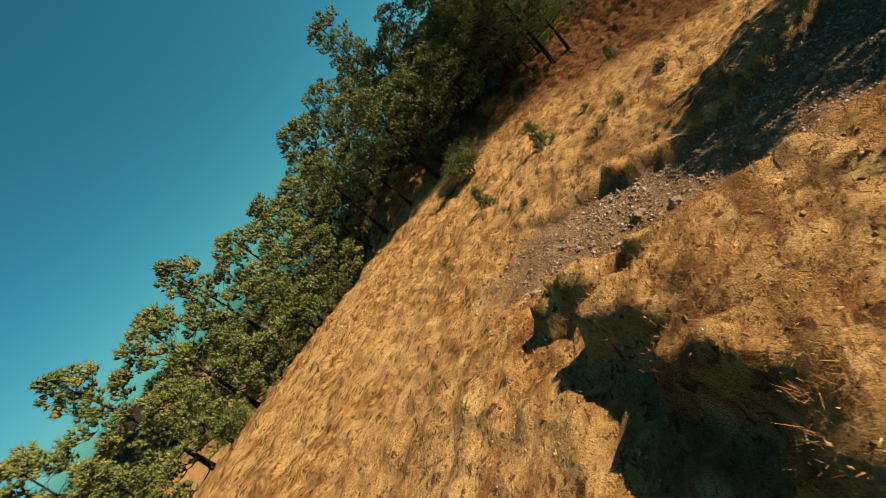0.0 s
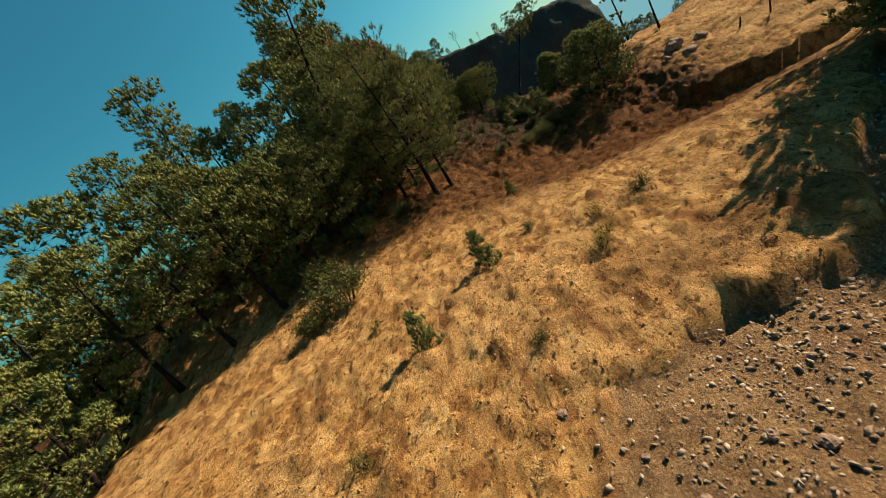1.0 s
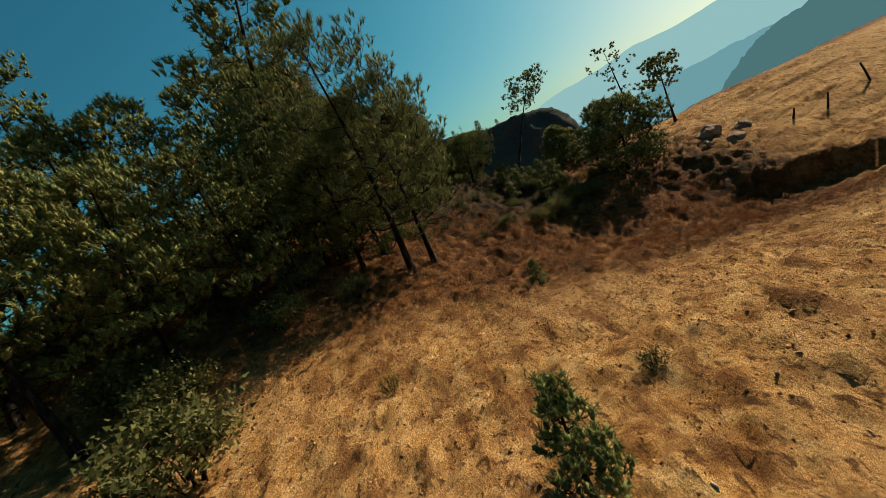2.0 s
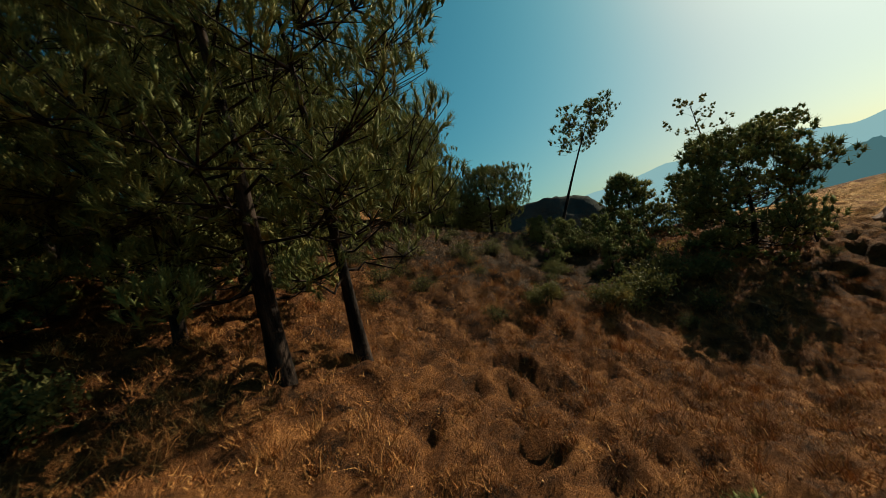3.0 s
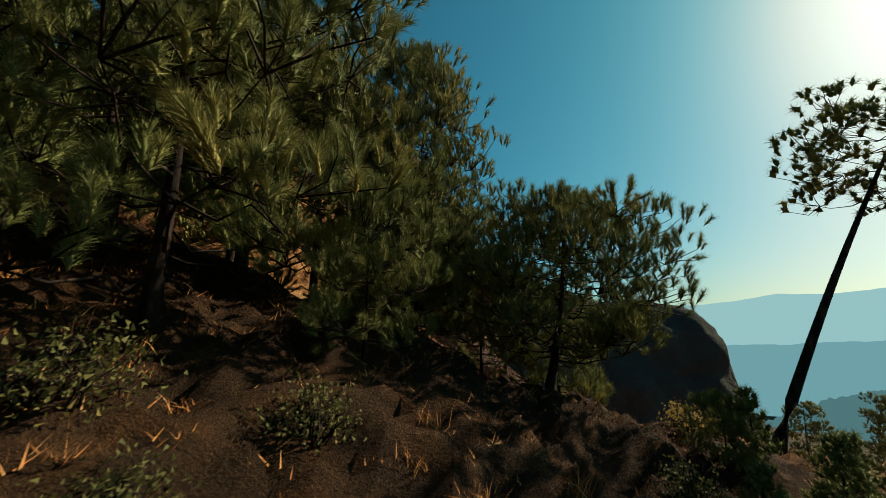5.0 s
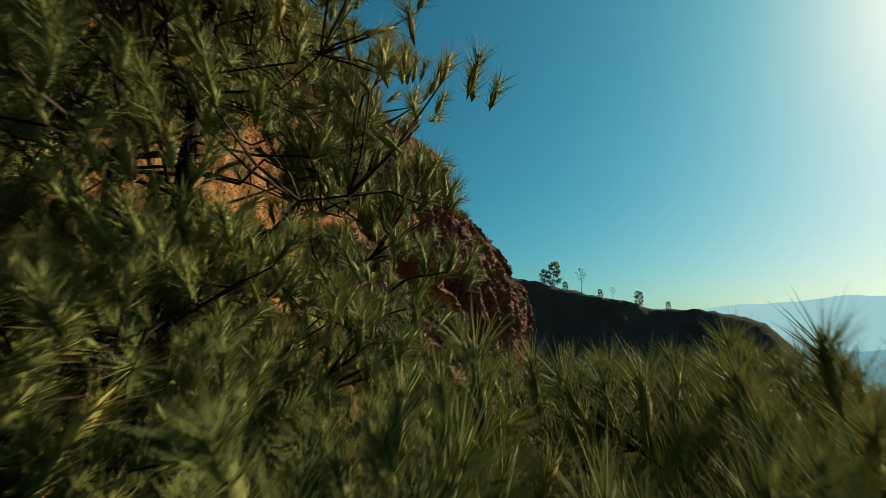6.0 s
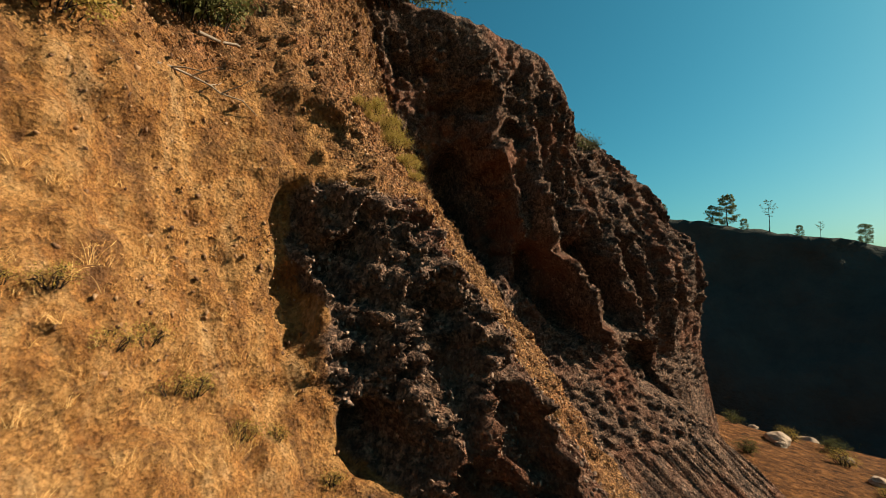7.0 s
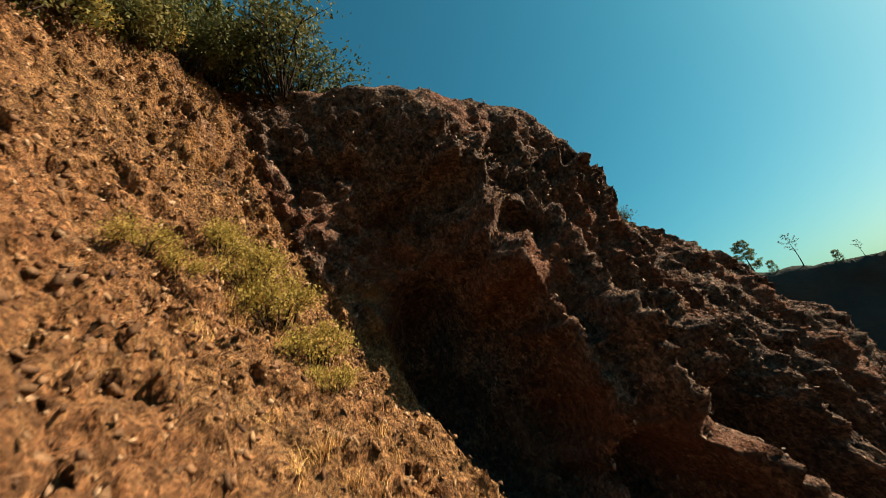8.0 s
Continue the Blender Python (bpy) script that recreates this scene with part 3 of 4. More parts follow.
def needle_brush(rng, count, length, width, shoot, core=0.5, spread=78):
    """One puff of needles on a shoot that points up z: a small dense heart and single needles round it."""
    h = rng.uniform(0.0, 1.0, count) ** 0.7 * shoot
    a = rng.uniform(0, 2 * np.pi, count)
    tilt = np.radians(10 + spread * rng.uniform(0, 1, count) ** 0.75)
    d = np.stack([np.cos(a) * np.sin(tilt), np.sin(a) * np.sin(tilt), np.cos(tilt)], -1)
    side = unit(np.cross(d, rng.normal(size=(count, 3))))
    root = np.stack([0 * h, 0 * h, h], -1)
    ln = length * rng.uniform(0.7, 1.1, count)[:, None]
    nv = np.stack([root - side * width / 2, root + side * width / 2, root + d * ln], 1).reshape(-1, 3)
    nf = np.arange(3 * count).reshape(-1, 3)
    g = np.arange(4) * np.pi / 2
    k = rng.uniform(0.6, 1.4, 4) * core * length
    ring = np.stack([np.cos(g) * k, np.sin(g) * k, 0.5 * shoot + rng.normal(0, 0.2 * length, 4)], -1)
    cv = np.concatenate([[[0, 0, -0.1 * length]], ring, [[0, 0, shoot + 0.35 * length]]])
    i, j = np.arange(4), (np.arange(4) + 1) % 4
    cf = np.concatenate([np.stack([0 * i, 1 + j, 1 + i], -1), np.stack([1 + i, 1 + j, 0 * i + 5], -1)])
    return np.concatenate([nv, cv]), np.concatenate([nf, cf + len(nv)])


def place_brushes(rng, tips, dirs, sizes, brushes):
    """All brushes of a crown, as verts and triangles."""
    vs, fs, base = [], [], 0
    for k, (bv, bf) in enumerate(brushes):
        sel = np.arange(len(tips)) % len(brushes) == k
        m = int(sel.sum())
        if not m:
            continue
        d = unit(dirs[sel])
        a = unit(np.cross(d, rng.normal(size=d.shape)))
        c = np.cross(d, a)
        R = np.stack([a, c, d], -1) * sizes[sel][:, None, None]
        v = np.einsum("nij,vj->nvi", R, bv) + tips[sel][:, None]
        vs.append(v.reshape(-1, 3))
        fs.append((bf[None] + (np.arange(m) * len(bv))[:, None, None] + base).reshape(-1, 3))
        base += m * len(bv)
    return np.concatenate(vs), np.concatenate(fs)


def pine_parts(seed, tall, crown_from, radius, limbs=34, pad=16, needles=18, width=0.045, length=0.26, trunk_r=0.16,
               lean=(0, 0), shape="round", puff=0.5, sides=3, core=0.5, spread=78, shoot=0.6, lift=1.0):
    """Meshes of a pine: the trunk, and a crown of limbs that end in cushions of needle tufts."""
    rng = np.random.default_rng(seed)
    n = 14
    k = np.linspace(0, 1, n)
    bend = rng.normal(0, 0.018, 2) * tall
    tx = lean[0] * tall * k + bend[0] * np.sin(k * np.pi)
    ty = lean[1] * tall * k + bend[1] * np.sin(k * np.pi * 1.3)
    trunk = np.stack([tx, ty, k * tall * 0.95], -1)
    trunk[0, 2] = -0.35
    rad = trunk_r * (1 - 0.86 * k ** 0.9)
    rad[0] *= 1.5
    rad[1] *= 1.1
    lines, tips, dirs = [], [], []

    def cushion(at, r, count, root, r0):
        d = unit(rng.normal(size=(count, 3)) + (0, 0, 0.3))
        p = at + d * r * rng.uniform(0.45, 1.0, (count, 1)) ** 0.6 * (1, 1, 0.62)
        tips.append(p)
        dirs.append(d * 0.6 + (0, 0, 0.85) + rng.normal(0, 0.2, (count, 3)))
        for q in p[:: 4]:
            m = 0.5 * (root + q) + rng.normal(0, 0.1 * r, 3)
            lines.append((np.array([root, m, q]), np.array([0.5, 0.35, 0.15]) * r0 + 0.0025))

    for i in range(limbs):
        f = (i + rng.uniform(0, 1)) / limbs
        hz = crown_from + (0.98 - crown_from) * f ** 0.85
        at = np.array([np.interp(hz, k, trunk[:, c]) for c in range(3)])
        if shape == "round":
            prof = math.sqrt(max(0.05, 1 - (2 * f - 0.9) ** 2 * 0.85)) * (1.05 - 0.3 * f)
        elif shape == "cone":
            prof = 1.05 - 0.9 * f
        else:
            prof = 0.4 + 0.6 * math.sin(f * 2.9)
        L = radius * prof * rng.uniform(0.6, 1.02)
        a = i * 2.399 + rng.uniform(-0.4, 0.4)
        rise = (rng.uniform(-0.3, 0.22) + 0.6 * f) * lift
        m = 6
        s = np.linspace(0, 1, m)
        bl = np.stack([at[0] + np.cos(a) * L * s, at[1] + np.sin(a) * L * s,
                       at[2] + L * (rise * s - 0.35 * s * (1 - s)) + 0.12 * L * s ** 2], -1)
        bl[1:] += rng.normal(0, 0.045 * L, (m - 1, 3))
        r0 = max(0.01, 0.3 * np.interp(hz, k, rad))
        lines.append((bl, r0 * (1 - 0.75 * s)))
        r = puff * (0.55 + 0.45 * L / radius) * rng.uniform(0.75, 1.2)
        cushion(bl[-1] + (0, 0, 0.1 * r), r, pad, bl[-2], r0)
        for j, way in ((4, 1), (3, -1)):
            if L > (0.35, 0.6)[way < 0] * radius:
                side = bl[j] + np.array([-np.sin(a) * way, np.cos(a) * way, 0.25]) * rng.uniform(0.5, 1.0) * r
                cushion(side, r * 0.8, max(4, int(pad * 0.6)), bl[j], r0)
    cushion(trunk[-1] + (0, 0, 0.05), puff * 0.6, pad, trunk[-2], rad[-2])
    tips, dirs = np.concatenate(tips), np.concatenate(dirs)
    sizes = rng.uniform(0.75, 1.25, len(tips))
    brushes = [needle_brush(rng, needles, length, width, length * shoot, core, spread) for _ in range(5)]
    nv, nf = place_brushes(rng, tips, dirs, sizes, brushes)
    tv, tf = tubes([(trunk, rad)], 9)
    bv, bf = tubes(lines, sides)
    bf = np.concatenate([bf[:, [0, 1, 2]], bf[:, [0, 2, 3]]])
    crown = mesh_of("crown", np.concatenate([nv, bv]), np.concatenate([nf, bf + len(nv)]), NEEDLES)
    crown.materials.append(BARK)
    crown.polygons.foreach_set("material_index", np.r_[np.zeros(len(nf), np.int32), np.ones(len(bf), np.int32)])
    crown.polygons.foreach_set("use_smooth", np.ones(len(nf) + len(bf), bool))
    return mesh_of("trunk", tv, tf, BARK, True), crown


def pine(meshes, x, y, z, label, group="", turn=0.0, size=1.0):
    ob = tagged(new("pine_tree"), label, "tree", group)
    ob.matrix_basis = pose(x, y, z, 0, 0, turn) @ Matrix.Diagonal((size, size, size, 1))
    part("trunk", meshes[0], ob, "rough dark brown bark")
    part("crown", meshes[1], ob, "tufts of long green needles")
    return ob


G = lambda x, y: float(on_ground(x, y))

# woodland pines, shared between many trees
WOOD = [
    pine_parts(11, 9.5, 0.22, 2.4, 36, 17, 14, 0.03, 0.23, 0.17, puff=0.62, core=0.3, spread=64, shoot=0.8),
    pine_parts(12, 8.0, 0.2, 2.3, 34, 17, 14, 0.03, 0.23, 0.15, (0.04, 0.02), puff=0.6, core=0.3, spread=64, shoot=0.8),
    pine_parts(13, 10.5, 0.3, 2.2, 32, 17, 14, 0.03, 0.23, 0.18, (-0.05, 0.0), "tuft", puff=0.64, core=0.3, spread=64, shoot=0.8),
    pine_parts(14, 6.5, 0.06, 2.2, 38, 17, 14, 0.03, 0.22, 0.12, puff=0.56, core=0.3, spread=64, shoot=0.8),
    pine_parts(15, 7.2, 0.05, 2.4, 38, 17, 14, 0.03, 0.22, 0.13, (0.03, -0.04), "cone", puff=0.56, core=0.3, spread=64, shoot=0.8),
]
# the same habit with finer needles, for trees that stand near
FINE = [
    pine_parts(16, 7.4, 0.17, 2.5, 58, 20, 36, 0.0085, 0.13, 0.11, (0.03, 0.02), puff=0.5, core=0.17, spread=56, shoot=1.1),
    pine_parts(17, 6.4, 0.18, 2.2, 56, 20, 36, 0.0085, 0.13, 0.095, (0.03, 0.01), puff=0.46, core=0.17, spread=56, shoot=1.1),
    pine_parts(18, 4.4, 0.14, 1.6, 42, 18, 32, 0.0085, 0.125, 0.075, (0.03, 0.0), puff=0.38, core=0.17, spread=56, shoot=1.1),
]
EDGE = "pine with a bare lower trunk at the edge of the wood"
DEEP = "tall green pine standing in the wood"
random.seed(5)
edge_trees = [(-8.9, 23.0, 3, 0.5), (-11.2, 22.7, 0, 0.66),
              (-13.1, 22.2, 1, 0.72), (-15.2, 22.0, 4, 0.75), (-16.8, 22.0, 2, 0.62), (-7.8, 25.6, 2, 1.0), (-10.0, 25.4, 0, 0.48), (-13.9, 29.8, 0, 0.55), (-16.0, 26.0, 2, 0.74)]
low_trees = [(-8.8, 26.4), (-9.6, 24.0), (-10.8, 26.6), (-7.1, 25.5), (-8.0, 25.2), (-6.6, 24.7)]
near_trees = [(-5.95, 22.9, 0, 1.0), (-5.2, 23.75, 1, 0.94), (-7.3, 23.7, 1, 0.78), (-8.4, 24.6, 0, 0.72)]
for x, y, k, s in near_trees:
    pine(FINE[k], x, y, G(x, y), EDGE, "pines of the wood", random.uniform(0, 360), s)
edge_trees += near_trees
for i, (x, y) in enumerate(low_trees):
    pine(WOOD[3 + i % 2], x, y, G(x, y), "young bushy pine filling the edge of the wood", "pines of the wood", 77 * i, 0.5 + 0.06 * (i % 3))
for i, (x, y, k, s) in enumerate(edge_trees[:-4]):
    pine(WOOD[k], x, y, G(x, y), EDGE, "pines of the wood", random.uniform(0, 360), s)

rnd = random.Random(9)
deep, tries = [], 0
while len(deep) < 17 and tries < 6000:
    tries += 1
    x, y = rnd.uniform(-38, -6), rnd.uniform(-8, 40)
    front = 23.5 if x > -13 else 18.5 if x > -18.5 else -9
    if y < front or (x > -9 and y > 29):
        continue
    if any((x - a) ** 2 + (y - b) ** 2 < 2.2 ** 2 for a, b, *_ in deep + edge_trees):
        continue
    deep.append((x, y))
    big = 0.66 if x < -14 and y < 24 else 0.76
    pine(WOOD[rnd.choice((0, 1, 3, 3, 4, 4))], x, y, G(x, y), DEEP, "pines of the wood", rnd.uniform(0, 360), big * rnd.uniform(0.75, 1.1))

# row of pines along the crest
CREST = "slender pine in the row along the crest"
for x, y, k, s in ((-7.8, 30.9, 1, 0.8), (-5.9, 32.3, 2, 1.1), (-4.6, 32.8, 2, 1.0), (-6.6, 29.6, 1, 0.8)):
    pine(FINE[k], x, y, G(x, y), CREST, "pines along the crest", random.uniform(0, 360), s)
for x, y, k, s in ((-9.7, 32.8, 1, 0.68), (-9.0, 28.4, 0, 0.7), (-7.2, 33.6, 4, 0.6), (-6.2, 35.2, 3, 0.6), (-8.6, 35.6, 1, 0.6), (-10.5, 34.5, 4, 0.8), (-11.5, 31.0, 3, 1.0)):
    pine(WOOD[k], x, y, max(G(x, y), on_cliff(y, x)[2] if y > 34.5 else -9), CREST, "pines along the crest", random.uniform(0, 360), s)

# the pines that the camera brushes past
NEAR = dict(core=0.14, spread=44, shoot=1.25)
end_m = pine_parts(41, 2.6, 0.1, 1.25, 46, 13, 130, 0.0034, 0.1, 0.045, (0.05, 0), "round", puff=0.3, **NEAR)
tip_m = pine_parts(44, 2.75, 0.2, 1.7, 84, 15, 130, 0.0032, 0.1, 0.075, (0.12, 0), "round", puff=0.34, lift=0.3, **NEAR)
pine(tip_m, -0.9, 33.9, G(-0.9, 33.9) - 0.15, "bushy dark green pine at the end of the crest")
left_m = pine_parts(42, 5.3, 0.06, 1.5, 118, 17, 100, 0.0036, 0.105, 0.1, puff=0.36, lift=0.5, **NEAR)
pine(left_m, -2.85, 34.5, G(-2.85, 34.5) - 0.1, "full sunlit pine leaning over the drop", turn=200)
pine(end_m, -4.1, 30.9, G(-4.1, 30.9), "full sunlit pine beside the path of the crest", turn=250, size=1.45)
for x, y, s, a in ((-3.9, 33.3, 1.2, 130), (-2.65, 34.0, 0.88, 40), (-3.15, 34.55, 0.95, 300)):
    pine(end_m, x, y, G(x, y), "bushy green pine crowding the crest", "pines along the crest", a, s)
small_m = pine_parts(43, 1.6, 0.03, 0.75, 26, 11, 120, 0.0034, 0.1, 0.026, puff=0.24, **NEAR)
for x, y, z, s in ((-2.8, 31.7, 0, 0.85), (-1.7, 35.6, 0.5, 1.3), (-0.4, 35.6, 0.3, 1.3), (0.3, 32.2, 0, 0.4)):
    pine(small_m, x, y, G(x, y) + z, "young bushy pine crowding the crest", "young pines on the crest", random.uniform(0, 360), s)

# single pines on the open ground
round_m = pine_parts(51, 4.0, 0.0, 1.9, 84, 11, 20, 0.022, 0.17, 0.09, puff=0.4, core=0.3)
wide_m = pine_parts(55, 3.4, 0.0, 2.1, 96, 12, 18, 0.024, 0.17, 0.1, (0.12, 0), puff=0.46, core=0.3)
pine(wide_m, 4.9, 28.8, G(4.9, 28.8) - 0.3, "dense dark round pine on the open grass", turn=0)
mid_m = pine_parts(56, 2.7, 0.0, 1.5, 72, 11, 20, 0.02, 0.15, 0.08, (0.02, 0), "cone", puff=0.36, core=0.3)
pine(mid_m, 3.9, 32.3, G(3.9, 32.3) - 0.55, "small dense young pine with upright tips", turn=140)
pine(mid_m, 7.4, 33.8, G(7.4, 33.8) - 0.1, "small dense young pine beside the slope", turn=240, size=0.8)
lean_m = pine_parts(52, 5.3, 0.64, 1.3, 22, 13, 26, 0.009, 0.13, 0.075, (0.54, 0.03), "round", puff=0.38, core=0.3, lift=0.5)
pine(lean_m, 1.6, 33.7, G(1.6, 33.7) - 0.1, "tall leaning pine with a bare trunk and small crown")
dead_m = pine_parts(53, 6.6, 0.5, 1.4, 12, 5, 16, 0.014, 0.15, 0.1, (-0.03, 0.0), "tuft", puff=0.35)
pine(dead_m, 11.0, 36.6, G(11.0, 36.6), "sparse half dead pine with crooked bare limbs", turn=30, size=0.92)
for x, y, k, s in ((7.4, 15.6, 1, 0.85), (8.0, 14.0, 0, 0.75), (8.4, 11.0, 3, 1.05), (8.7, 9.7, 1, 0.8), (10.2, 11.4, 4, 1.0), (9.4, 16.4, 3, 1.0),
                   (6.0, 13.1, 4, 0.85), (6.3, 13.8, 3, 0.95), (7.3, 12.9, 4, 1.0), (7.9, 15.2, 3, 1.05), (9.2, 18.2, 3, 0.95)):
    pine(WOOD[k], x, y, G(x, y), "shady pine beside the open slope", "pines beside the wash", random.uniform(0, 360), s * (1.05 if 12.8 < y < 14 and x < 8 else 0.85))

# young pines and bushes on the grass
sap_m = pine_parts(61, 1.0, 0.02, 0.34, 22, 6, 26, 0.007, 0.095, 0.03, (0.03, 0), "cone", puff=0.11, core=0.25)
SAP = "young pine sapling in the dry grass"
for x, y, s in ((-5.25, 13.4, 0.95), (-6.85, 11.05, 0.8), (0.6, 32.3, 0.6), (1.1, 31.9, 0.6), (0.1, 29.2, 0.9), (-0.6, 28.6, 0.8), (0.9, 29.6, 0.9), (-0.2, 30.3, 0.7),
                (-3.3, 19.9, 0.7), (1.5, 28.6, 1.3), (0.5, 27.9, 0.8), (0.3, 29.9, 0.9), (0.9, 30.5, 0.8), (-0.2, 31.0, 0.5), (1.5, 29.6, 1.1), (1.9, 31.0, 0.8), (0.6, 31.4, 0.6)):
    pine(sap_m, x, y, G(x, y), SAP, "young pines on the grass", random.uniform(0, 360), s)
for x, y, k, s in ((17, 54, 3, 0.6), (20, 52, 1, 0.6), (23.5, 56, 4, 0.65), (14.5, 58, 3, 0.5), (28, 57, 1, 0.6), (26, 50, 4, 0.6)):
    pine(WOOD[k], x, y, G(x, y), "pine growing down in the valley", "pines of the valley", random.uniform(0, 360), s)
umb_m = pine_parts(54, 4.6, 0.58, 1.5, 20, 12, 24, 0.014, 0.17, 0.1, (0.05, 0.0), "round", puff=0.5)
pine(umb_m, 11.6, 33.6, G(11.6, 33.6), "umbrella shaped pine with a bare dark trunk", turn=30, size=0.86)
for x, s, k in ((-4, 0.5, 0), (-1.5, 0.3, 0), (4.6, 0.4, 0), (6.3, 0.62, 0), (7.9, 0.25, 0), (12.5, 0.22, 0), (17.8, 0.36, 0), (22.5, 0.2, 0), (10.3, 0.6, 1), (14.2, 0.3, 1)):
    crest = FAR[int(np.argmin(np.abs(FAR[:, 37, 0] - x)))]
    top = crest[int(np.argmax(crest[:, 2]))]
    pine((WOOD[3], dead_m)[k], float(top[0]), float(top[1]), float(top[2]) - 0.25, ("rounded tree on the crater rim", "thin bare tree on the crater rim")[k], "trees of the crater rim", random.uniform(0, 360), s)
# the front of the wood, whose shade lies over the slope
for i, (x, y, s) in enumerate(((-9.4, 20.6, 0.5), (-10.9, 19.4, 0.6), (-12.6, 18.4, 0.62), (-14.4, 17.4, 0.6), (-16.2, 16.4, 0.6), (-12.0, 21.0, 0.6), (-14.6, 19.8, 0.62))):
    pine(WOOD[i % 2], x, y, G(x, y), EDGE, "pines of the wood", 53 * i, s)
# pines on the top of the cliff, behind its brow
top_rnd = random.Random(17)
for i in range(20):
    y, x = 37.5 + 9.5 * (i % 10) / 9 + top_rnd.uniform(-0.3, 0.3), top_rnd.uniform(-10.6, -9.2) - 1.6 * (i // 10)
    at = on_cliff(y, x)
    pine(WOOD[3 + i % 2], float(at[0]), float(at[1]), float(at[2]) - 0.1, "low green pine on the top of the cliff", "pines of the cliff top", top_rnd.uniform(0, 360), top_rnd.uniform(0.3, 0.46))
# the lower fringe of the wood
for i, (x, y, s) in enumerate(((-19.4, 16.6, 1.0), (-18.8, 14.4, 0.95), (-18.9, 20.6, 1.1), (-16.9, 13.2, 0.6), (-17.6, 11.2, 0.9), (-18.2, 8.9, 0.95), (-18.6, 6.4, 0.9), (-18.8, 3.9, 0.9),
                              (-18.8, 1.4, 0.8), (-19.2, -1.0, 0.75), (-17.0, 9.8, 0.5), (-17.2, 7.4, 0.45), (-17.4, 4.6, 0.5), (-17.2, 2.0, 0.45))):
    pine(WOOD[3 + i % 2], x, y, G(x, y), "low round pine at the lower edge of the wood", "pines of the wood", random.uniform(0, 360), s)

# ---------------------------------------------------------------- shrubs


def shrub_parts(seed, tall, wide, stems=26, leaves=900, leaf=0.035, mat=None, bare=0.0):
    """Meshes of a shrub: forked stems and small leaves in loose sprays."""
    rng = np.random.default_rng(seed)
    lines, tips = [], []
    for i in range(stems):
        a, o = rng.uniform(0, 2 * np.pi), rng.uniform(0.1, 1.0) ** 0.6
        root = np.array([np.cos(a), np.sin(a), 0]) * wide * o * rng.uniform(0.1, 0.5)
        end = np.array([np.cos(a) * wide * o, np.sin(a) * wide * o, tall * (1.08 - 0.75 * o ** 2) * rng.uniform(0.6, 1.05)])
        s = np.linspace(0, 1, 5)[:, None]
        pts = root + (end - root) * s + np.array([0, 0, 1.0]) * tall * 0.18 * np.sin(s * np.pi)
        pts[1:] += rng.normal(0, 0.03 * tall, (4, 3))
        lines.append((pts, (0.007 + 0.007 * tall) * (1 - 0.8 * s[:, 0])))
        tips.append(pts[-1])
        for _ in range(3):
            q = rng.uniform(0.4, 0.95)
            b = np.array([np.interp(q, s[:, 0], pts[:, c]) for c in range(3)])
            e = b + rng.normal(0, 1, 3) * (0.16, 0.16, 0.1) * tall + (0, 0, 0.12 * tall)
            lines.append((np.array([b, 0.5 * (b + e) + rng.normal(0, 0.02, 3), e]), np.array([0.007, 0.005, 0.002]) * (0.6 + 0.5 * tall)))
            tips.append(e)
    tips = np.concatenate([np.array(tips)] + [p[1:] for p, _ in lines if len(p) == 5] + [p[1:] for p, _ in lines if len(p) == 3])
    c = tips[rng.integers(0, len(tips), leaves)] + rng.normal(0, 1, (leaves, 3)) * (0.12, 0.12, 0.1) * (0.4 + 0.6 * tall)
    d, sd = unit(rng.normal(size=(leaves, 3)) + (0, 0, 0.5)), rng.normal(size=(leaves, 3))
    sd = unit(np.cross(d, sd))
    L = leaf * rng.uniform(0.6, 1.3, (leaves, 1))
    v = np.stack([c + sd * L * 0.3, c - sd * L * 0.3, c + d * L], 1).reshape(-1, 3)
    f = np.arange(leaves * 3).reshape(-1, 3)
    sv, sf = tubes(lines, 3)
    return mesh_of("stem", sv, sf, BARK, True), mesh_of("foliage", v, f, mat or LEAVES)


def shrub(meshes, place, label, group="", turn=0.0, size=1.0):
    ob = tagged(new("shrub"), label, "shrub", group)
    ob.matrix_basis = pose(*[float(v) for v in place], 0, 0, turn) @ Matrix.Diagonal((size, size, size, 1))
    part("stem", meshes[0], ob, "thin grey twigs")
    part("foliage", meshes[1], ob)
    return ob


BUSH = [shrub_parts(71, 1.3, 1.0, 20, 3000, 0.1), shrub_parts(72, 1.0, 0.95, 20, 2700, 0.09), shrub_parts(73, 0.8, 0.8, 22, 3400, 0.06, BRUSH)]
LOW = [shrub_parts(74, 0.4, 0.3, 24, 900, 0.035), shrub_parts(75, 0.35, 0.32, 26, 700, 0.03, BRUSH)]
rnd = random.Random(21)
ground_at = lambda x, y: (x, y, G(x, y) - 0.04)
shrub(BUSH[0], ground_at(-9.7, 16.2), "tall grey green bush at the edge of the wood", "bushes by the wood", 30, 0.95)
shrub(BUSH[1], ground_at(-10.6, 15.6), "tall grey green bush at the edge of the wood", "bushes by the wood", 130, 0.7)
for x, y, s in ((-12.3, 19.5, 0.9), (-9.3, 20.6, 0.8), (-11.0, 18.6, 0.9), (-7.6, 21.5, 0.6), (-17.2, 11.2, 0.9), (-17.4, 8.2, 0.8), (-17.0, 5.0, 0.8), (-17.6, 12.6, 0.7)):
    shrub(BUSH[rnd.choice((0, 1))], ground_at(x, y), "spreading green bush beside the wood", "bushes by the wood", rnd.uniform(0, 360), s)
